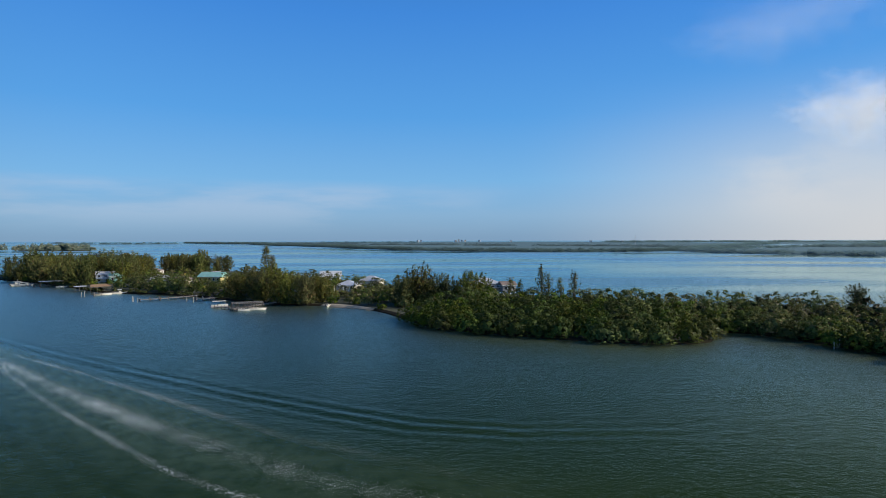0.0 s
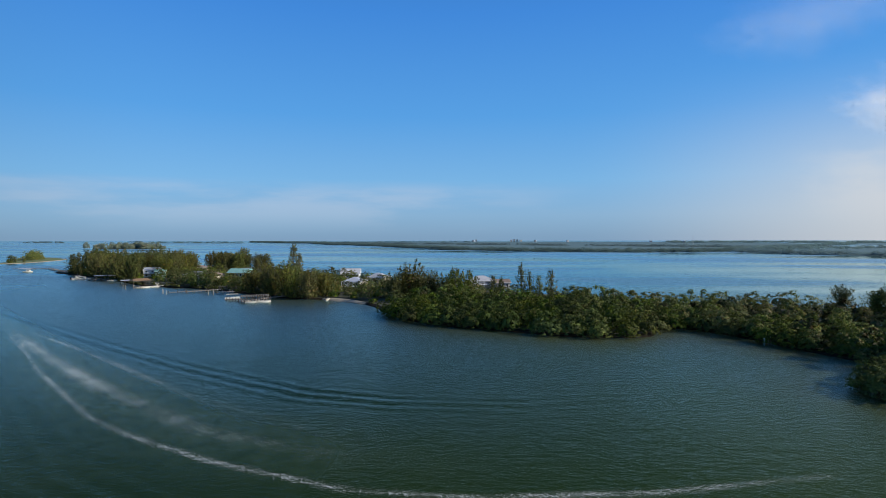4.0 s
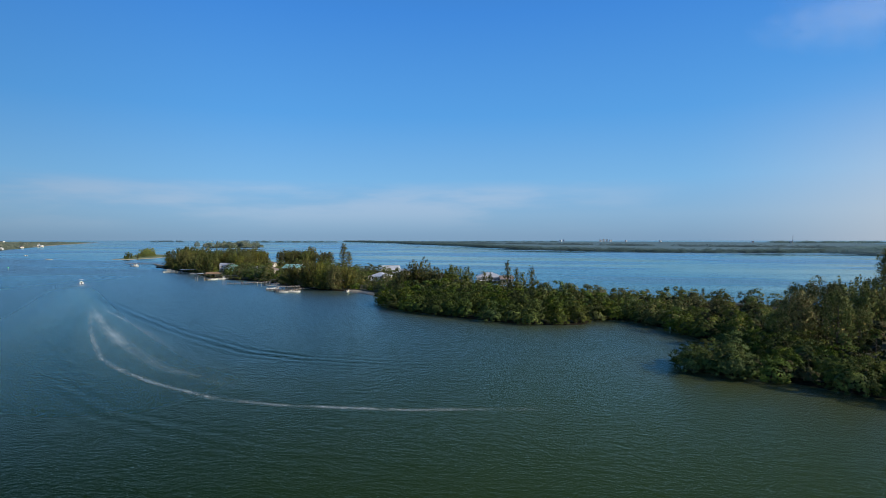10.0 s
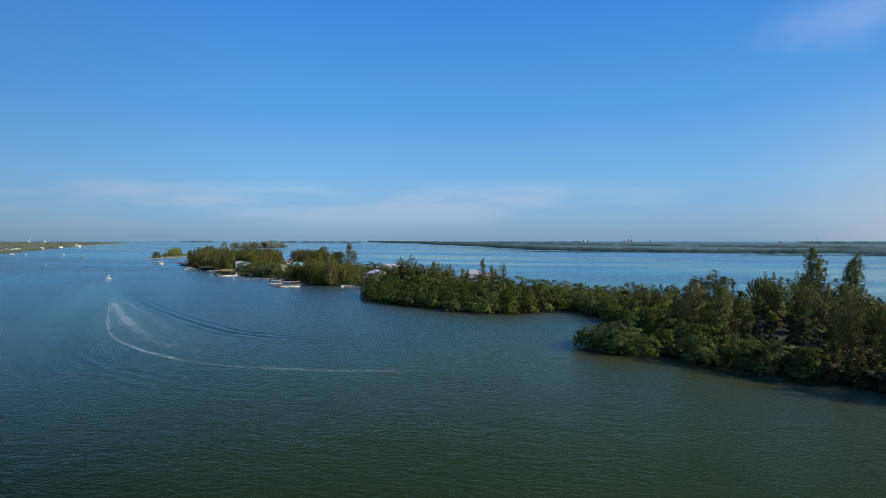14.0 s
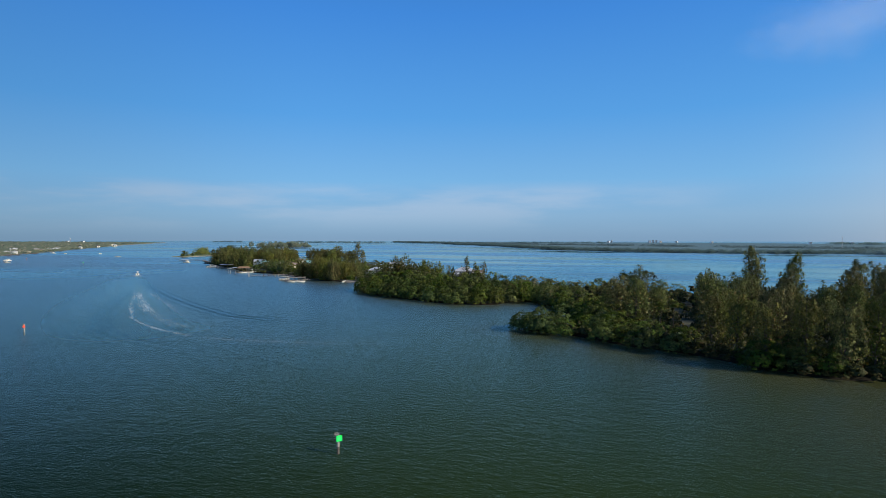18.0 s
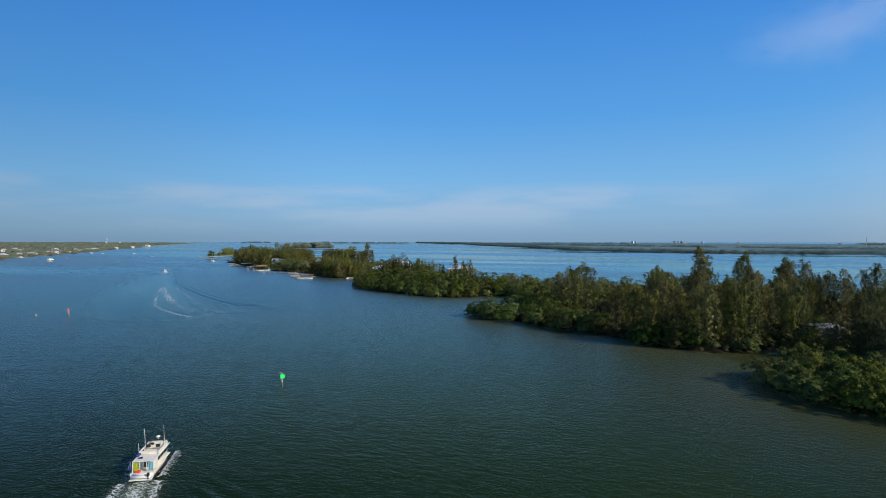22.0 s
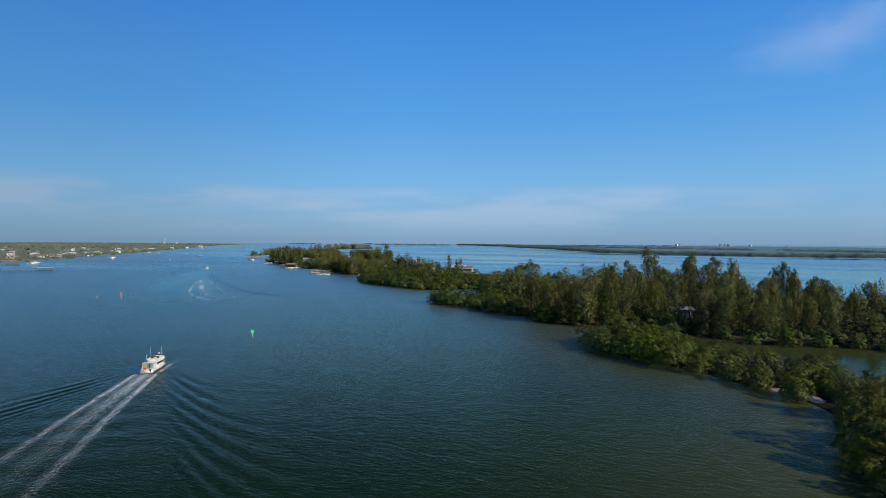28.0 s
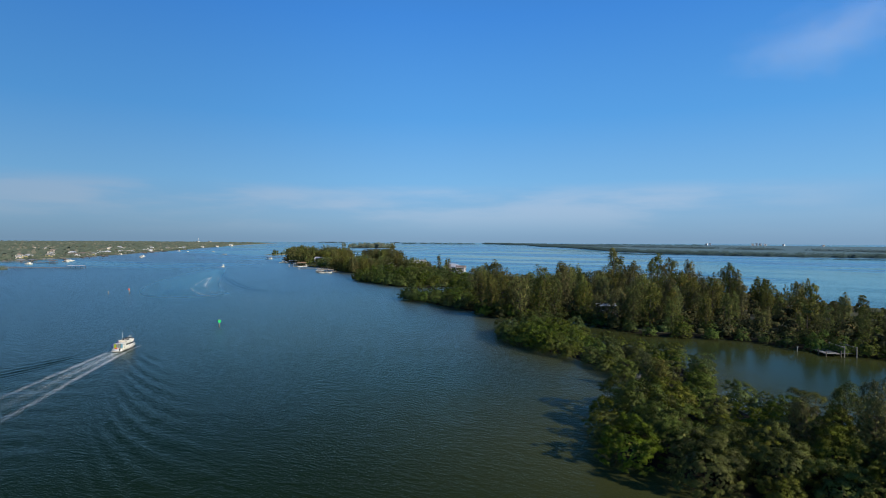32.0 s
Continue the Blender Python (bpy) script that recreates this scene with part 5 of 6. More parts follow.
_bm = B()
rod(_bm, (0, 0, -1.0), (0, 0, 1.6), 0.14, 0.12, 7)
PILE_MESH = bpy.data.meshes.new("pile")
_bm.to_mesh(PILE_MESH), _bm.free()
PILE_MESH.materials.append(M_PILE)


def pergola(x, y, turn, w, d, h, label):
    """An open timber frame over a boat berth: posts, beams and slats with gaps."""
    t = thing("pergola", pose(x, y, 0, 0, 0, turn), label, "shelter", "boat shelters over the water")
    for sx in (-1, -0.6, -0.2, 0.2, 0.6, 1):
        for sy in (-1, 1):
            part("post", rod(B(), (sx * w / 2, sy * d / 2, -0.8), (sx * w / 2, sy * d / 2, h), 0.13, 0.12, 7), M_PILE, t)
    for sy in (-1, 1):
        part("beam", box(B(), -w / 2 - .3, w / 2 + .3, sy * d / 2 - .1, sy * d / 2 + .1, h, h + 0.25), M_PLANK, t)
    slat = None
    for i in range(int(w / 0.75) + 1):
        ob = part("slat", box(B(), -0.11, 0.11, -d / 2 - .4, d / 2 + .4, h + 0.252, h + 0.36) if slat is None else slat, M_PLANK, t)
        slat = ob.data
        ob.matrix_local = pose(-w / 2 + 0.75 * i, 0, 0)
    part("catwalk", box(B(), -w / 2, w / 2, -d / 2 - 0.9, -d / 2 + 0.1, 0.85, 0.95), M_PLANK, t)
    return t


def boat_shelter(x, y, turn, w, d, h, roof, label, thatch=False):
    t = thing("boat_shelter", pose(x, y, 0, 0, 0, turn), label, "shelter", "boat shelters over the water")
    for sx in (-1, -0.33, 0.33, 1):
        for sy in (-1, 1):
            part("post", rod(B(), (sx * w / 2, sy * d / 2, -0.8), (sx * w / 2, sy * d / 2, h), 0.12, 0.12, 7), M_PILE, t)
    bm = B()
    rise = 1.3 if thatch else 0.35
    lo = [bm.verts.new(p) for p in ((-w / 2 - .5, -d / 2 - .5, h), (w / 2 + .5, -d / 2 - .5, h), (w / 2 + .5, d / 2 + .5, h), (-w / 2 - .5, d / 2 + .5, h))]
    hi = [bm.verts.new(p) for p in ((-w / 2 + 1, 0, h + rise), (w / 2 - 1, 0, h + rise))]
    for q in ((lo[0], lo[1], hi[1], hi[0]), (lo[2], lo[3], hi[0], hi[1]), (lo[1], lo[2], hi[1]), (lo[3], lo[0], hi[0]), (lo[3], lo[2], lo[1], lo[0])):
        bm.faces.new(q)
    part("roof", bm, roof, t)
    bm = B()
    for sy in (-1, 1):
        box(bm, -w / 2, w / 2, sy * d / 2 - .1, sy * d / 2 + .1, h - 0.3, h - 0.01)
    part("beam", bm, M_PLANK, t)
    return t


dock([(-83, 229), (-80, 236), (-76.5, 246), (-68, 259)], 2.0, "grey timber dock leading to a boat shelter")
dock([(-93, 237.5), (-80, 234.5)], 2.2, "grey timber dock beside a moored pontoon boat")
pergola(-79, 235.5, 25, 12, 5, 2.7, "open timber pergola with slats over a boat berth")
dock([(-140, 266), (-133, 271), (-121, 285)], 2.0, "long narrow timber pier into the channel")
dock([(-178, 293), (-170, 309), (-165, 316)], 1.8, "timber pier beside two moored boats")
dock([(-115, 268), (-106, 276)], 2.2, "old pier with many bare pilings")
boat_shelter(-188, 314, 50, 10, 6, 3.2, M_THATCH, "boat shelter with a brown thatched roof", thatch=True)
boat_shelter(-203, 322, 40, 6, 4, 2.6, M_TINROOF, "small boat shelter with a white roof")
boat_shelter(-240, 352, 40, 12, 6, 3.4, M_TINROOF, "boat shelter with a flat pale roof on dark posts")
dock([(-246, 345), (-236, 358), (-232, 366)], 1.8, "timber dock under a boat shelter")
dock([(-266, 360), (-258, 372)], 2.0, "timber dock beside a white cabin boat")
dock([(-386, 474), (-352, 446), (-330, 428)], 2.4, "long dock at the tip of the island")
dock([(-420, 470), (-386, 474)], 1.4, "thin jetty out to the tip boathouse")
boat_shelter(-377, 437, 20, 9, 5, 3.0, M_TINROOF, "boat shelter standing alone in the water")
# the mainland's waterside: small houses, and piers with their shelters
SHORE_LEGS = list(zip(WEST_SHORE[1:7], WEST_SHORE[2:8]))
for i in range(34):
    (x0, y0), (x1, y1) = SHORE_LEGS[i % len(SHORE_LEGS)]
    u, back = rng.uniform(0, 1), rng.uniform(20, 85)
    house(x0 + (x1 - x0) * u - back * 0.85, y0 + (y1 - y0) * u + back * 0.3, 135 + rng.uniform(-25, 25), rng.uniform(8, 13), rng.uniform(6, 8), rng.uniform(2.6, 3.6), rng.uniform(1.2, 2.0),
          (M_CREAM, M_GREYWALL, M_YELLOW, M_WHITE)[i % 4], (M_GREYWALL, M_SHINGLE, M_TINROOF)[i % 3],
          "small %s waterside house with a %s roof" % (("cream", "grey", "yellow", "white")[i % 4], ("grey", "brown shingle", "pale metal")[i % 3]), hip=i % 2 == 0, group="houses on the mainland", z=1.6)
for i in range(11):
    (x0, y0), (x1, y1) = SHORE_LEGS[i % len(SHORE_LEGS)]
    u, far = rng.uniform(0.1, 0.9), rng.uniform(26, 48)
    x, y = x0 + (x1 - x0) * u, y0 + (y1 - y0) * u
    dock([(x + far * 0.9, y - far * 0.35), (x - 4, y + 2)], 1.8, "narrow timber pier on the mainland shore")
    if i % 3 == 0:
        boat_shelter(x + far * 0.9 - 2, y - far * 0.35 + 1, 25, 8, 5, 2.8, (M_TINROOF, M_SHINGLE)[i % 2], "small roofed boat shelter at the end of a pier")
# the lagoon dock with its boat lift
dock([(275.5, 48), (278.5, 41)], 3.6, "weathered timber dock on the quiet lagoon", height=0.8)
lift = thing("boat_lift", pose(280.8, 45.5, 0, 0, 0, 25), "grey timber boat lift with four tall posts", "boat lift")
for sx in (-1, 1):
    for sy in (-1, 1):
        part("post", rod(B(), (sx * 1.5, sy * 3.4, -0.8), (sx * 1.5, sy * 3.4, 2.9), 0.15, 0.13, 8), M_PLANK, lift)
    part("beam", box(B(), sx * 1.5 - .1, sx * 1.5 + .1, -3.6, 3.6, 2.5, 2.75), M_PLANK, lift)
for sy in (-1, 1):
    part("cradle_bar", box(B(), -1.6, 1.6, sy * 1.6 - .1, sy * 1.6 + .1, 0.7, 0.9), M_PLANK, lift)
# mainland piers
dock([(-311, 147), (-345, 127), (-385, 98)], 2.0, "long pier with a boathouse at its end")
boat_shelter(-316, 143, 36, 14, 6, 3.0, M_TINROOF, "boathouse with a pale roof at the end of a pier")
dock([(-462, 190), (-500, 175), (-555, 150)], 2.0, "mainland pier with a small shelter")
boat_shelter(-466, 189, 30, 9, 5, 3.0, M_SHINGLE, "small boathouse with a dark roof on a pier")
dock([(-488, 213), (-540, 240), (-600, 260)], 2.0, "mainland pier lined with moored boats")
dock([(-700, 410), (-720, 400)], 2.0, "short timber dock on the mainland shore")


def piling_group(places, label):
    for x, y, h in places:
        t = thing("mooring_pile", pose(x, y, 0), label, "piling", "mooring piles standing in the water")
        part("shaft", rod(B(), (0, 0, -1), (rng.normal(0, .06), rng.normal(0, .06), h), 0.17, 0.15, 8), M_DEAD, t)
        part("cap", rod(B(), (0, 0, h), (0, 0, h + 0.12), 0.18, 0.05, 8), M_WHITE, t)


piling_group([(106.4, 146.2, 1.9), (108.0, 147.2, 2.2), (108.9, 147.6, 2.1)], "grey timber mooring pile before the mangroves")
piling_group([(-181.3, 288, 2.4), (-179.7, 288, 2.6), (-176, 290, 2.3)], "pale timber mooring pile off a pier")
piling_group([(-117, 264, 2), (-113, 262, 2.2), (-110, 266, 2), (-108, 269, 2.2), (-112, 270, 2), (-116, 272, 2.1), (-105, 266, 2), (-142, 264, 2.4), (-144, 267, 2.6), (-139, 262, 2.2)],
             "dark timber mooring pile of an old dock")
piling_group([(270.6, 45.0, 1.2)], "short timber pile at the lagoon edge")


# ---- channel markers ----
def marker(x, y, h, kind, turn):
    colour = {"green": "fluorescent green square", "red": "fluorescent red triangle", "white": "small white square"}[kind]
    t = thing("channel_marker", pose(x, y, 0, 0, 0, turn), "%s daymark on a weathered timber pile in the water" % colour, "channel marker", "channel markers")
    part("pile", rod(B(), (0, 0, -1.5), (0, 0, h), 0.2, 0.17, 10), M_PILE, t)
    part("upper_post", rod(B(), (0, 0, 1.0), (0, 0, h + 0.02), 0.205, 0.178, 10), M_DEAD, t)
    s = {"green": 0.4, "red": 0.43, "white": 0.17}[kind]
    m = {"green": M_SIGNGREEN, "red": M_SIGNRED, "white": M_WHITE}[kind]
    bm = B()
    if kind == "red":
        out = [(-s * 1.15, -s), (s * 1.15, -s), (0, s * 1.1)]
    else:
        out = [(-s, -s), (s, -s), (s, s), (-s, s)]
    prism(bm, out, 0.0, 0.02)
    ob = part("sign_board", bm, m, t)
    ob.matrix_local = pose(0.22 if kind == "green" else 0.0, -0.24, h - 0.4, 90, 0, 28)
    if kind == "green":
        bm = B()
        box(bm, -0.17, -0.11, -0.16, 0.16, 0.021, 0.027), box(bm, 0.06, 0.12, -0.16, 0.16, 0.021, 0.027), box(bm, -0.06, 0.04, 0.1, 0.16, 0.021, 0.027)
        part("number_bar", bm, M_GREENROOF, ob)
    if kind == "white":
        return t
    bm = B()
    box(bm, -0.55, 0.1, -0.2, 0.4, h - 0.02, h + 0.05)
    for i in range(14):
        a = i * 2.4
        rod(bm, (-0.22 + math.cos(a) * 0.28, 0.1 + math.sin(a) * 0.28, h + 0.06 + 0.012 * i), (-0.22 - math.cos(a + 0.6) * 0.3, 0.1 - math.sin(a + 0.6) * 0.3, h + 0.1 + 0.014 * i), 0.03, 0.02, 4)
    part("top_platform", bm, M_PLANK, t, "grey plank platform with twigs")
    return t


marker(103.7, -13.9, 2.6, "green", 18)
marker(-32.4, 33.0, 3.2, "red", 30)
marker(-40.8, 26.6, 1.7, "white", 20)
marker(-427, 346, 3.0, "green", 40)
marker(-613, 408, 3.0, "red", 40)


# ---- boats ----
def hull_mesh(bm, length, beam, free, stations=10, flare=1.0, z0=-0.35, fine=2.2):
    """A closed hull from stem to stern, x forward: sheer rising to the bow, keel below the water."""
    rings = []
    for i in range(stations + 1):
        u = i / stations
        half = beam / 2 * (1 - max(0, (u - 0.45) / 0.55) ** fine)
        half = max(half, 0.03)
        sheer = free * (1 + 0.45 * max(0, u - 0.3) ** 1.5)
        keel = z0 * (1 - max(0, (u - 0.6) / 0.4) ** 2)
        x = -length / 2 + length * u
        rake = 0.06 * length * max(0, (u - 0.8) / 0.2) ** 2
        pts = [(x + rake, half, sheer), (x + rake * 0.5, half * 0.9 * flare, sheer * 0.4), (x, half * 0.72, -0.05), (x, 0.0, keel), (x, -half * 0.72, -0.05),
               (x + rake * 0.5, -half * 0.9 * flare, sheer * 0.4), (x + rake, -half, sheer)]
        rings.append([bm.verts.new(p) for p in pts])
    for a, b in zip(rings, rings[1:]):
        for j in range(6):
            bm.faces.new((a[j], a[j + 1], b[j + 1], b[j]))
        bm.faces.new((a[6], a[0], b[0], b[6]))
    bm.faces.new(rings[0][::-1]), bm.faces.new(rings[-1])
    bmesh.ops.recalc_face_normals(bm, faces=bm.faces)
    return bm


def motor_yacht(x, y, turn):
    """A small trawler yacht seen from astern, with a flybridge and a dinghy across the swim platform."""
    t = thing("motor_yacht", pose(x, y, 0.0, 0, 0, turn) @ Matrix.Diagonal((0.92, 0.90, 0.74, 1.0)), "cream white trawler yacht with a flybridge, under way", "boat")
    L, W = 9.2, 3.1
    part("hull", hull_mesh(B(), L, W, 1.05), M_GEL, t)
    for s in (-1, 1):
        bm = B()
        for i in range(9):
            u0, u1 = i / 10, (i + 1) / 10
            h0 = W / 2 * (1 - max(0, (u0 - 0.45) / 0.55) ** 2.2)
            h1 = W / 2 * (1 - max(0, (u1 - 0.45) / 0.55) ** 2.2)
            rod(bm, (-L / 2 + L * u0, s * (h0 + .0), 0.62 + 0.25 * max(0, u0 - .3)), (-L / 2 + L * u1, s * (h1 + .0), 0.62 + 0.25 * max(0, u1 - .3)), 0.06, 0.06, 6)
        part("rubbing_strake", bm, M_BLACK, t)
    bm = B()
    box(bm, -L / 2 + 0.05, L / 2 - 2.0, -W / 2 + 0.12, W / 2 - 0.12, 1.0, 1.1)
    part("deck", bm, M_CREAM, t)
    # cabin and its aft cockpit
    cab = part("cabin", prism(B(), [(-2.7, -1.25), (1.7, -1.2), (2.6, -0.75), (2.6, 0.75), (1.7, 1.2), (-2.7, 1.25)], 1.08, 2.75), M_GEL, t)
    for s in (-1, 1):
        for i in range(3):
            part("side_window", box(B(), -2.2 + i * 1.3, -1.15 + i * 1.3, s * 1.255 - 0.02, s * 1.255 + 0.02, 1.95, 2.5), M_GLASS, cab)
    part("windscreen", box(B(), 2.58, 2.63, -0.65, 0.65, 1.95, 2.5), M_GLASS, cab)
    part("cabin_door", box(B(), -2.74, -2.69, -0.35, 0.35, 1.15, 2.6), M_GLASS, cab)
    top = part("flybridge_deck", box(B(), -4.2, 2.7, -1.42, 1.42, 2.76, 2.88, 0.05), M_GEL, t)
    for sx, sy in ((-4.1, -1.35), (-4.1, 1.35), (-4.1, 0.45), (-4.1, -0.45)):
        part("post", rod(B(), (sx, sy, 1.08), (sx, sy, 2.76), 0.05, 0.05, 8), M_GEL, t)
    # the flybridge: coaming, seats, console, screen
    bm = B()
    box(bm, -1.9, 1.9, -1.3, -1.2, 2.88, 3.5), box(bm, -1.9, 1.9, 1.2, 1.3, 2.88, 3.5), box(bm, 1.8, 1.95, -1.2, 1.2, 2.88, 3.65)
    part("flybridge_coaming", bm, M_GEL, top)
    part("console", box(B(), 1.0, 1.6, -0.75, 0.75, 2.88, 3.75, 0.06), M_GEL, top)
    part("windshield", box(B(), 1.55, 1.62, -1.1, 1.1, 3.66, 4.0), M_GLASS, top)
    for sy in (-0.65, 0.65):
        seat = part("helm_seat", box(B(), -0.2, 0.35, sy - 0.3, sy + 0.3, 3.25, 3.4, 0.05), M_GEL, top)
        part("seat_back", box(B(), -0.28, -0.18, sy - 0.3, sy + 0.3, 3.4, 3.95, 0.04), M_BLACK, seat)
    part("bench", box(B(), -1.8, -1.2, -1.1, 1.1, 2.88, 3.3, 0.06), M_CREAM, top)
    for sy in (-1, 1):
        part("solar_panel", box(B(), 1.98, 2.68, sy * 0.75 - 0.55, sy * 0.75 + 0.55, 2.93, 2.97), M_GLASS, top)
        part("deck_hatch", box(B(), -3.3, -2.7, sy * 0.7 - 0.3, sy * 0.7 + 0.3, 2.885, 2.95, 0.03), M_GLASS if sy > 0 else M_GEL, top)
    cover = B()
    for i in range(6):
        rod(cover, (-2.6 + 0.35 * i, 1.28, 2.98 + 0.1 * math.sin(i * 1.3)), (-2.25 + 0.35 * i, 1.3, 2.98 + 0.1 * math.sin((i + 1) * 1.3)), 0.24, 0.22, 7)
    part("canvas_cover", cover, M_NAVY, t, "furled navy blue canvas", smooth=True)
    part("steering_wheel", rod(B(), (0.82, 0.45, 3.55), (0.88, 0.45, 3.58), 0.28, 0.28, 12), M_BLACK, top)
    rad = B()
    bmesh.ops.create_uvsphere(rad, u_segments=14, v_segments=8, radius=0.32, matrix=Matrix.LocRotScale((1.9, 0, 4.35), None, (1, 1, 0.55)))
    part("radar_dome", rad, M_GEL, t, smooth=True)
    part("radar_mast", rod(B(), (1.9, 0, 3.0), (1.9, 0, 4.2), 0.07, 0.05, 8), M_GEL, t)
    for px_, py_, h in ((0.4, 1.25, 3.6), (0.6, -1.25, 3.9), (-1.8, 1.3, 2.0)):
        part("antenna", rod(B(), (px_, py_, 2.9), (px_ - 0.2, py_, 2.9 + h), 0.035, 0.02, 6), M_WHITE, t)
    # rails
    for s in (-1, 1):
        bm, last = B(), None
        for i in range(8):
            u = 0.42 + i * 0.08
            hh = W / 2 * (1 - max(0, (u - 0.45) / 0.55) ** 2.2) - 0.06
            p = (-L / 2 + L * u, s * max(0.05, hh), 1.05 * (1 + 0.45 * max(0, u - 0.3) ** 1.5))
            rod(bm, p, (p[0], p[1], p[2] + 0.75), 0.022, 0.022, 5)
            if last:
                rod(bm, last, (p[0], p[1], p[2] + 0.75), 0.022, 0.022, 5)
            last = (p[0], p[1], p[2] + 0.75)
        part("rail", bm, M_STEEL, t)
    # platform, dinghy and the things hung up astern
    part("swim_platform", box(B(), -L / 2 - 0.9, -L / 2 + 0.02, -W / 2 + 0.15, W / 2 - 0.15, 0.3, 0.42, 0.04), M_GEL, t)
    bm = B()
    rod(bm, (-5.1, -1.35, 0.75), (-5.1, 1.2, 0.75), 0.26, 0.22, 10), rod(bm, (-4.62, -1.3, 0.9), (-4.62, 1.1, 0.9), 0.24, 0.2, 10)
    part("dinghy", bm, M_WHITE, t, "white inflatable dinghy", smooth=True)
    motor = B()
    box(motor, -5.45, -5.1, -1.15, -0.85, 0.9, 1.45, 0.05), box(motor, -5.38, -5.2, -1.06, -0.94, 0.2, 0.95)
    part("dinghy_motor", motor, M_BLACK, t, "black outboard on the dinghy", smooth=False)
    stripe = hull_mesh(B(), L * 1.004, W * 1.012, 0.34, z0=-0.2)
    part("boot_stripe", stripe, M_BLACK, t, "dark stripe along the waterline")
    part("cooler", box(B(), -4.5, -4.1, 0.3, 0.9, 1.1, 1.45, 0.04), M_SIGNRED, t)
    for y0, y1, m, lab in ((0.55, 1.2, M_KAYAK, "lime green towel"), (-1.25, -0.65, M_TOWEL, "pale blue towel")):
        bm = B()
        for i in range(5):
            a, b = y0 + (y1 - y0) * i / 5, y0 + (y1 - y0) * (i + 1) / 5
            w0, w1 = 0.05 * math.sin(i * 1.9), 0.05 * math.sin((i + 1) * 1.9)
            v = [bm.verts.new(p) for p in ((-4.2 + w0, a, 1.35), (-4.2 + w1, b, 1.35), (-4.16 + w1 * .3, b, 2.7), (-4.16 + w0 * .3, a, 2.7))]
            bm.faces.new(v)
        bmesh.ops.solidify(bm, geom=list(bm.faces), thickness=0.02)
        part("towel", bm, m, t, lab)
    flag = B()
    for i in range(6):
        xx = -4.3 - 0.16 * i
        v = [flag.verts.new(p) for p in ((xx, 1.5 + .06 * math.sin(i), 2.3 - .05 * i), (xx - .16, 1.5 + .06 * math.sin(i + 1), 2.25 - .05 * i), (xx - .16, 1.5 + .06 * math.sin(i + 1), 2.9 - .05 * i), (xx, 1.5 + .06 * math.sin(i), 2.95 - .05 * i))]
        flag.faces.new(v)
    part("flag", flag, M_NAVY, t, "navy blue ensign")
    part("flag_staff", rod(B(), (-4.2, 1.5, 1.1), (-4.35, 1.5, 3.1), 0.03, 0.02, 6), M_STEEL, t)


M_TOWEL = surface("pale_blue_towel", (0.2, 0.5, 0.62), (0.28, 0.58, 0.7), 0.9, 2.0)
M_NAVY = surface("navy_cloth", (0.02, 0.03, 0.12), (0.04, 0.05, 0.2), 0.9, 2.0)
motor_yacht(113.6, -51.0, 123.0)


def small_boat(x, y, turn, length, style, label, group="small boats"):
    t = thing("motorboat", pose(x, y, 0.0, 0, 0, turn), label, "boat", group)
    w = length * 0.34
    part("hull", hull_mesh(B(), length, w, 0.62 + length * 0.02, 7), M_GEL, t)
    part("cockpit_sole", box(B(), -length * .45, length * .2, -w * .36, w * .36, 0.66 + length * .02, 0.72 + length * .02), M_CREAM, t)
    part("outboard_engine", box(B(), -length / 2 - 0.5, -length / 2 - 0.05, -0.22, 0.22, 0.2, 1.25, 0.08), M_BLACK, t)
    if style == "console":
        part("console", box(B(), -0.3, 0.5, -0.4, 0.4, 0.7, 1.7, 0.06), M_GEL, t)
        for sx in (-0.6, 0.7):
            for sy in (-0.7, 0.7):
                part("post", rod(B(), (sx, sy * w / 2.6, 0.7), (sx, sy * w / 2.6, 2.4), 0.035, 0.035, 6), M_STEEL, t)
        part("t_top", box(B(), -1.0, 1.1, -w * .36, w * .36, 2.4, 2.5, 0.04), M_WHITE, t)
    elif style == "cabin":
        part("cabin", prism(B(), [(-length * .15, -w * .36), (length * .18, -w * .34), (length * .3, -w * .15), (length * .3, w * .15), (length * .18, w * .34), (-length * .15, w * .36)], 0.75, 2.1), M_GEL, t)
        for s in (-1, 1):
            part("side_window", box(B(), -length * .1, length * .15, s * w * .36 - .03, s * w * .36 + .03, 1.45, 1.9), M_GLASS, t)
        part("hardtop", box(B(), -length * .3, length * .2, -w * .4, w * .4, 2.2, 2.3, 0.04), M_GEL, t)
        part("mast", rod(B(), (0, 0, 2.3), (0, 0, 3.9), 0.05, 0.03, 6), M_STEEL, t)
    else:
        part("windscreen", box(B(), length * .1, length * .13, -w * .3, w * .3, 0.8, 1.3), M_GLASS, t)
        for sx in (-.25, 0.0):
            part("seat", box(B(), length * sx, length * sx + .5, -w * .3, w * .3, 0.72, 1.2, 0.06), M_CREAM, t)
    return t


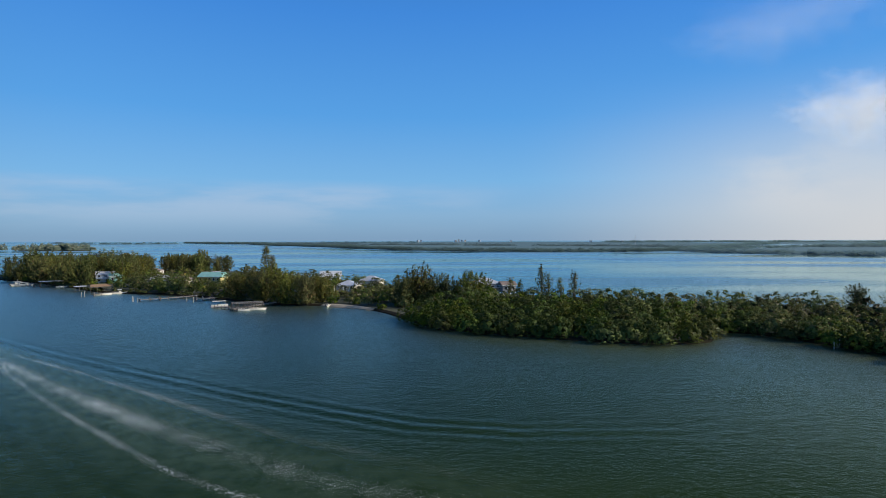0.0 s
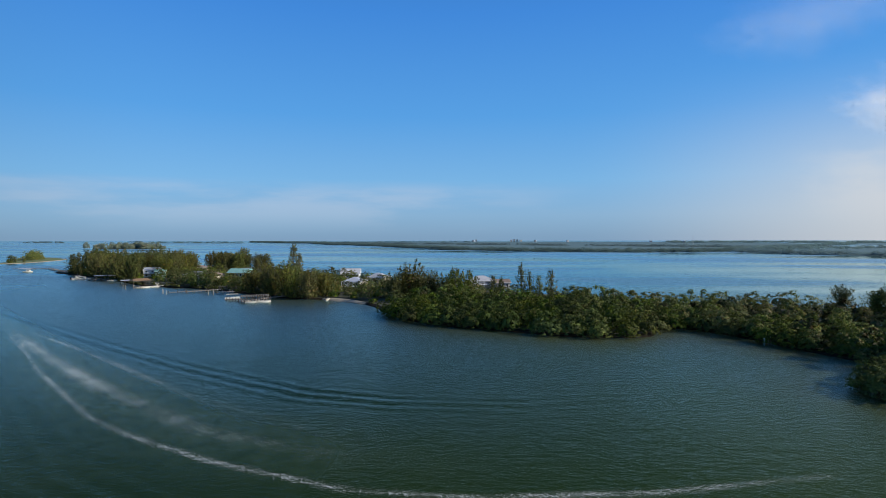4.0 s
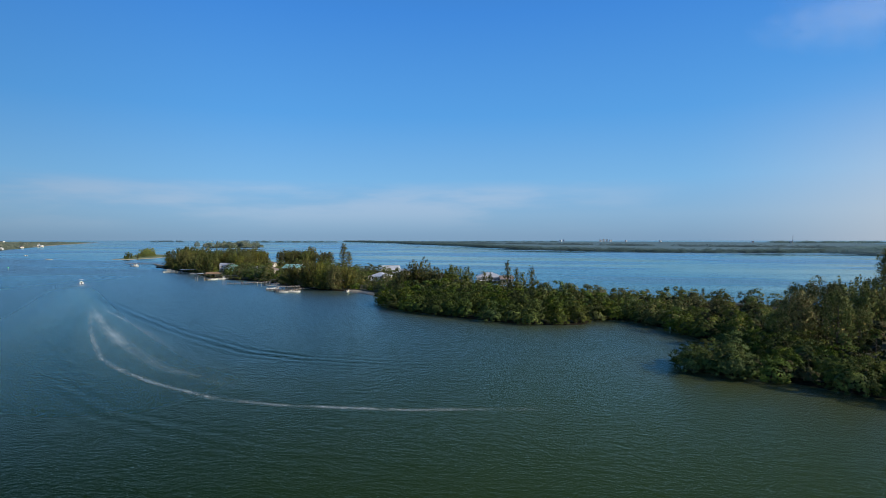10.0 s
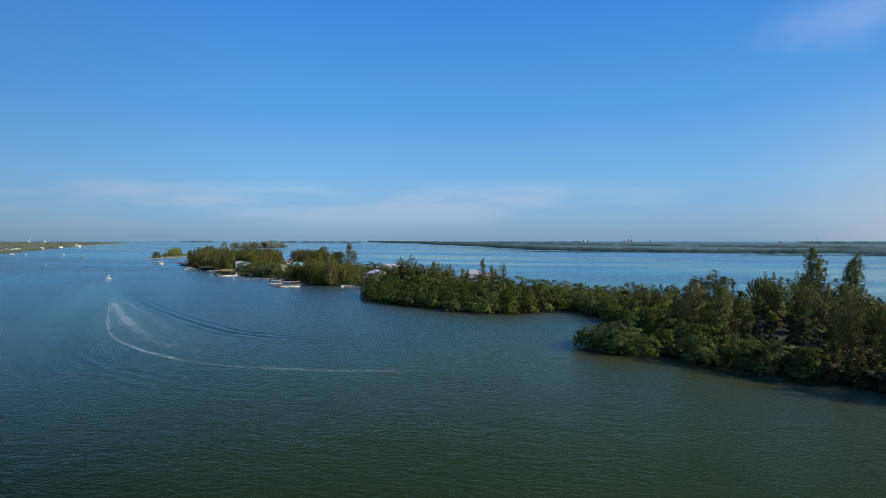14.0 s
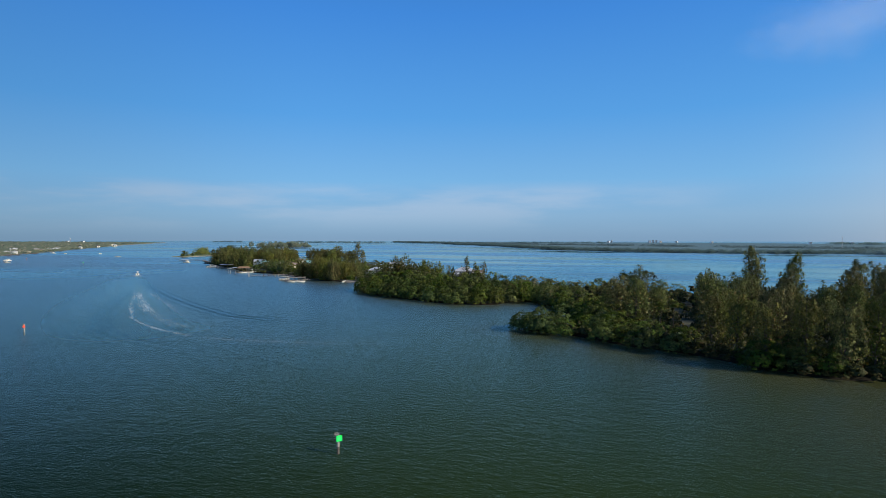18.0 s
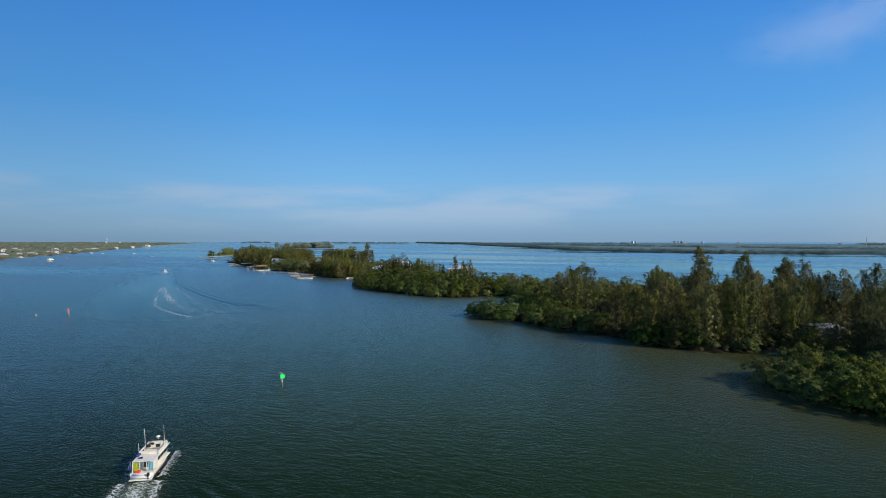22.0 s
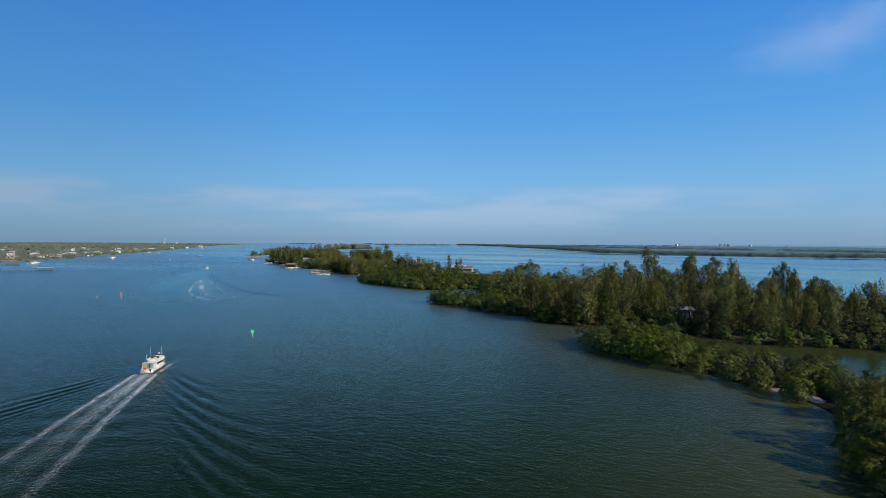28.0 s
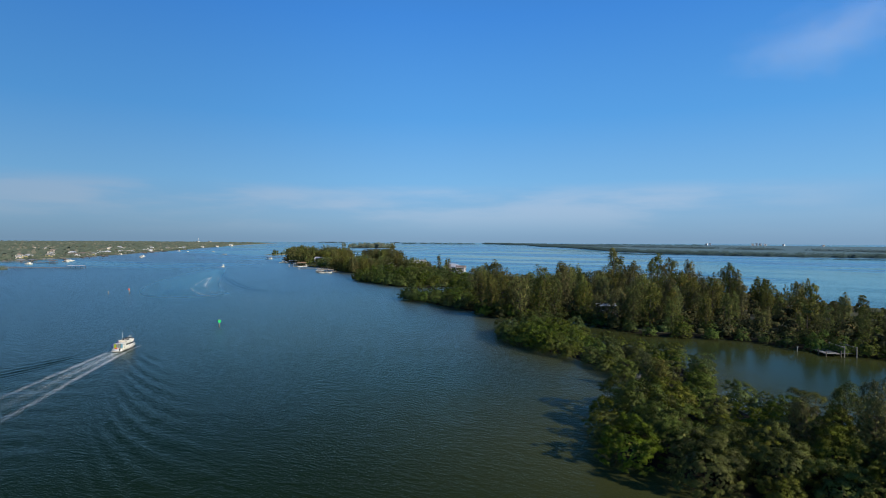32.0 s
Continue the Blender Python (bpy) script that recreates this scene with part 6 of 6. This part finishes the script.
def pontoon_boat(x, y, turn, label):
    t = thing("pontoon_boat", pose(x, y, 0, 0, 0, turn), label, "boat", "moored boats at the island docks")
    for s in (-1, 1):
        part("float", rod(B(), (-3.6, s * 0.95, 0.15), (3.6, s * 0.95, 0.15), 0.32, 0.32, 10), M_STEEL, t)
    part("deck", box(B(), -3.6, 3.5, -1.25, 1.25, 0.48, 0.58), M_PLANK, t)
    for s in (-1, 1):
        part("side_panel", box(B(), -3.4, 3.3, s * 1.2 - .03, s * 1.2 + .03, 0.6, 1.25), M_GEL, t)
        for sx in (-2.8, 2.4):
            part("post", rod(B(), (sx, s * 1.15, 0.58), (sx, s * 1.15, 2.6), 0.035, 0.035, 6), M_STEEL, t)
    part("canopy", box(B(), -3.0, 2.7, -1.3, 1.3, 2.6, 2.72, 0.05), M_CREAM, t)
    for sx in (-2.6, 1.2):
        part("bench", box(B(), sx, sx + 1.2, -1.0, 1.0, 0.58, 1.1, 0.06), M_GEL, t)


small_boat(-238.5, 250.5, 140, 8.0, "console", "white centre-console boat speeding down the channel")
pontoon_boat(-93.5, 243.0, 25, "cream pontoon boat with a canopy at a dock")
small_boat(-74, 232.5, 20, 6.8, "open", "white open motorboat moored at a dock", "moored boats at the island docks")
small_boat(-78.5, 229.6, 15, 4.6, "open", "small white skiff beside a dock", "moored boats at the island docks")
small_boat(-175.5, 297.5, 40, 7.5, "open", "white motorboat moored at a pier", "moored boats at the island docks")
small_boat(-170.5, 303.5, 40, 6.5, "console", "white centre-console boat moored at a pier", "moored boats at the island docks")
small_boat(-262, 357, 40, 11, "cabin", "white cabin cruiser moored off the pines", "moored boats at the island docks")
small_boat(-270, 364, 40, 8, "cabin", "white fishing boat moored off the pines", "moored boats at the island docks")
small_boat(-229, 346, 30, 7, "open", "white motorboat beside a boat shelter", "moored boats at the island docks")
small_boat(-372, 434, 20, 7, "cabin", "white boat under the lone boat shelter", "moored boats at the island docks")
small_boat(-46, 243, 60, 4.2, "open", "white dinghy pulled up on the sand", "moored boats at the island docks")
for x, y, a, ln, st, lab in ((-613, 385, 60, 8, "cabin", "white cruiser out on the sound"), (-551, 346, 200, 7, "cabin", "white motorboat off the mainland"), (-853, 630, 150, 12, "open", "white speedboat far up the channel"),
                             (-797, 654, 150, 12, "open", "white speedboat far up the channel"), (-617, 543, 200, 9, "open", "white speedboat with a low wake"), (-771, 446, 120, 9, "cabin", "white boat moored off the mainland"),
                             (-454, 160, 30, 8, "cabin", "white cruiser moored by a pier"), (-492, 216, 30, 8, "cabin", "white cruiser moored by a pier"), (-505, 226, 30, 8, "cabin", "white boat moored by a pier"),
                             (-520, 236, 30, 7, "open", "white motorboat moored by a pier"), (-740, 420, 30, 8, "cabin", "white boat moored off the mainland"), (-900, 640, 30, 8, "cabin", "white boat moored off the mainland")):
    small_boat(x, y, a, ln, st, lab)


# ---- foam of the wakes: many small torn patches lying on the water ----
def foam_patches(name, spots, label):
    """spots: arrays of x, y, size. Each patch is a small irregular six-sided scrap."""
    x, y, s = (np.asarray(a, float) for a in spots)
    k = len(x)
    g = np.random.default_rng(5)
    ang = g.uniform(0, 6.28, k)[:, None] + np.arange(6) * 1.047 + g.normal(0, 0.25, (k, 6))
    r = s[:, None] * g.uniform(0.35, 1.0, (k, 6))
    st = g.uniform(1.0, 2.2, k)[:, None]
    vx, vy = x[:, None] + np.cos(ang) * r * st, y[:, None] + np.sin(ang) * r
    vz = wave_height(vx, vy) + 0.03
    v = np.stack([vx, vy, vz], -1).reshape(-1, 3)
    tagged(new(name, np_mesh(name, v, np.arange(k * 6).reshape(k, 6), M_FOAM)), label, "foam", kind="stuff")


def on_track(track, s, d):
    """Places at distance s behind the boat and d to its side."""
    s, d = np.asarray(s, float), np.asarray(d, float)
    pts = np.array(track, float)
    seg = np.hypot(*np.diff(pts, axis=0).T)
    cum = np.concatenate([[0], np.cumsum(seg)])
    fine = np.linspace(0, cum[-1], 400)
    fx, fy = np.interp(fine, cum, pts[:, 0]), np.interp(fine, cum, pts[:, 1])
    ker = np.hanning(41) / np.hanning(41).sum()
    fx, fy = np.convolve(np.pad(fx, 20, "edge"), ker, "valid"), np.convolve(np.pad(fy, 20, "edge"), ker, "valid")
    tx, ty = np.gradient(fx, fine), np.gradient(fy, fine)
    n = np.hypot(tx, ty) + 1e-9
    px_, py_ = np.interp(s, fine, fx), np.interp(s, fine, fy)
    ux, uy = np.interp(s, fine, tx / n), np.interp(s, fine, ty / n)
    return px_ + uy * d, py_ - ux * d


def wake_foam():
    g = np.random.default_rng(21)
    # bow wave thrown up along the yacht's hull, and scraps astern
    s = np.concatenate([g.uniform(-7, 2, 700), g.exponential(5, 160)])
    d = np.concatenate([np.sign(g.normal(0, 1, 700)) * (1.7 + g.exponential(0.3, 700)), g.normal(0, 1.3, 160)])
    x, y = on_track([(109.2, -45.2)] + TRACK_SLOW, s + 9, d)
    foam_patches("wake_foam", (x, y, 0.07 * g.uniform(0.5, 1.6, 860)), "white broken foam beside and behind the yacht")
    s = g.exponential(8, 700)
    x, y = on_track(TRACK_FAST, s, g.normal(0, 1, 700) * (0.9 + s * 0.12))
    foam_patches("wake_foam", (x, y, 0.16 * g.uniform(0.5, 1.6, 700)), "white spray behind the speeding boat")


wake_foam()

# ---- small sands and lawns ----
land("sand", [(-52, 246.5), (-46, 241.5), (-36, 236.5), (-26, 228), (-23, 231), (-31, 239), (-42, 248)], "small sandy beach before the houses", top=0.95, shelf=1.6, smooth=1, material=M_SAND)
land("sand", [(231, -5), (236, -9), (241, -14), (243, -10), (238, -4)], "little sandy bank at the edge of the mangroves", top=0.5, shelf=1.2, smooth=1, material=M_SAND)
land("lawn", [(-46, 262), (-34, 250), (-24, 252), (-34, 270)], "rough lawn behind the beach", top=1.1, shelf=1.5, smooth=1, material=M_LAWN)
land("lawn", [(140, 104), (156, 96), (164, 108), (148, 118)], "sunlit grassy clearing under the pines", top=1.1, shelf=2, smooth=1, material=M_LAWN)
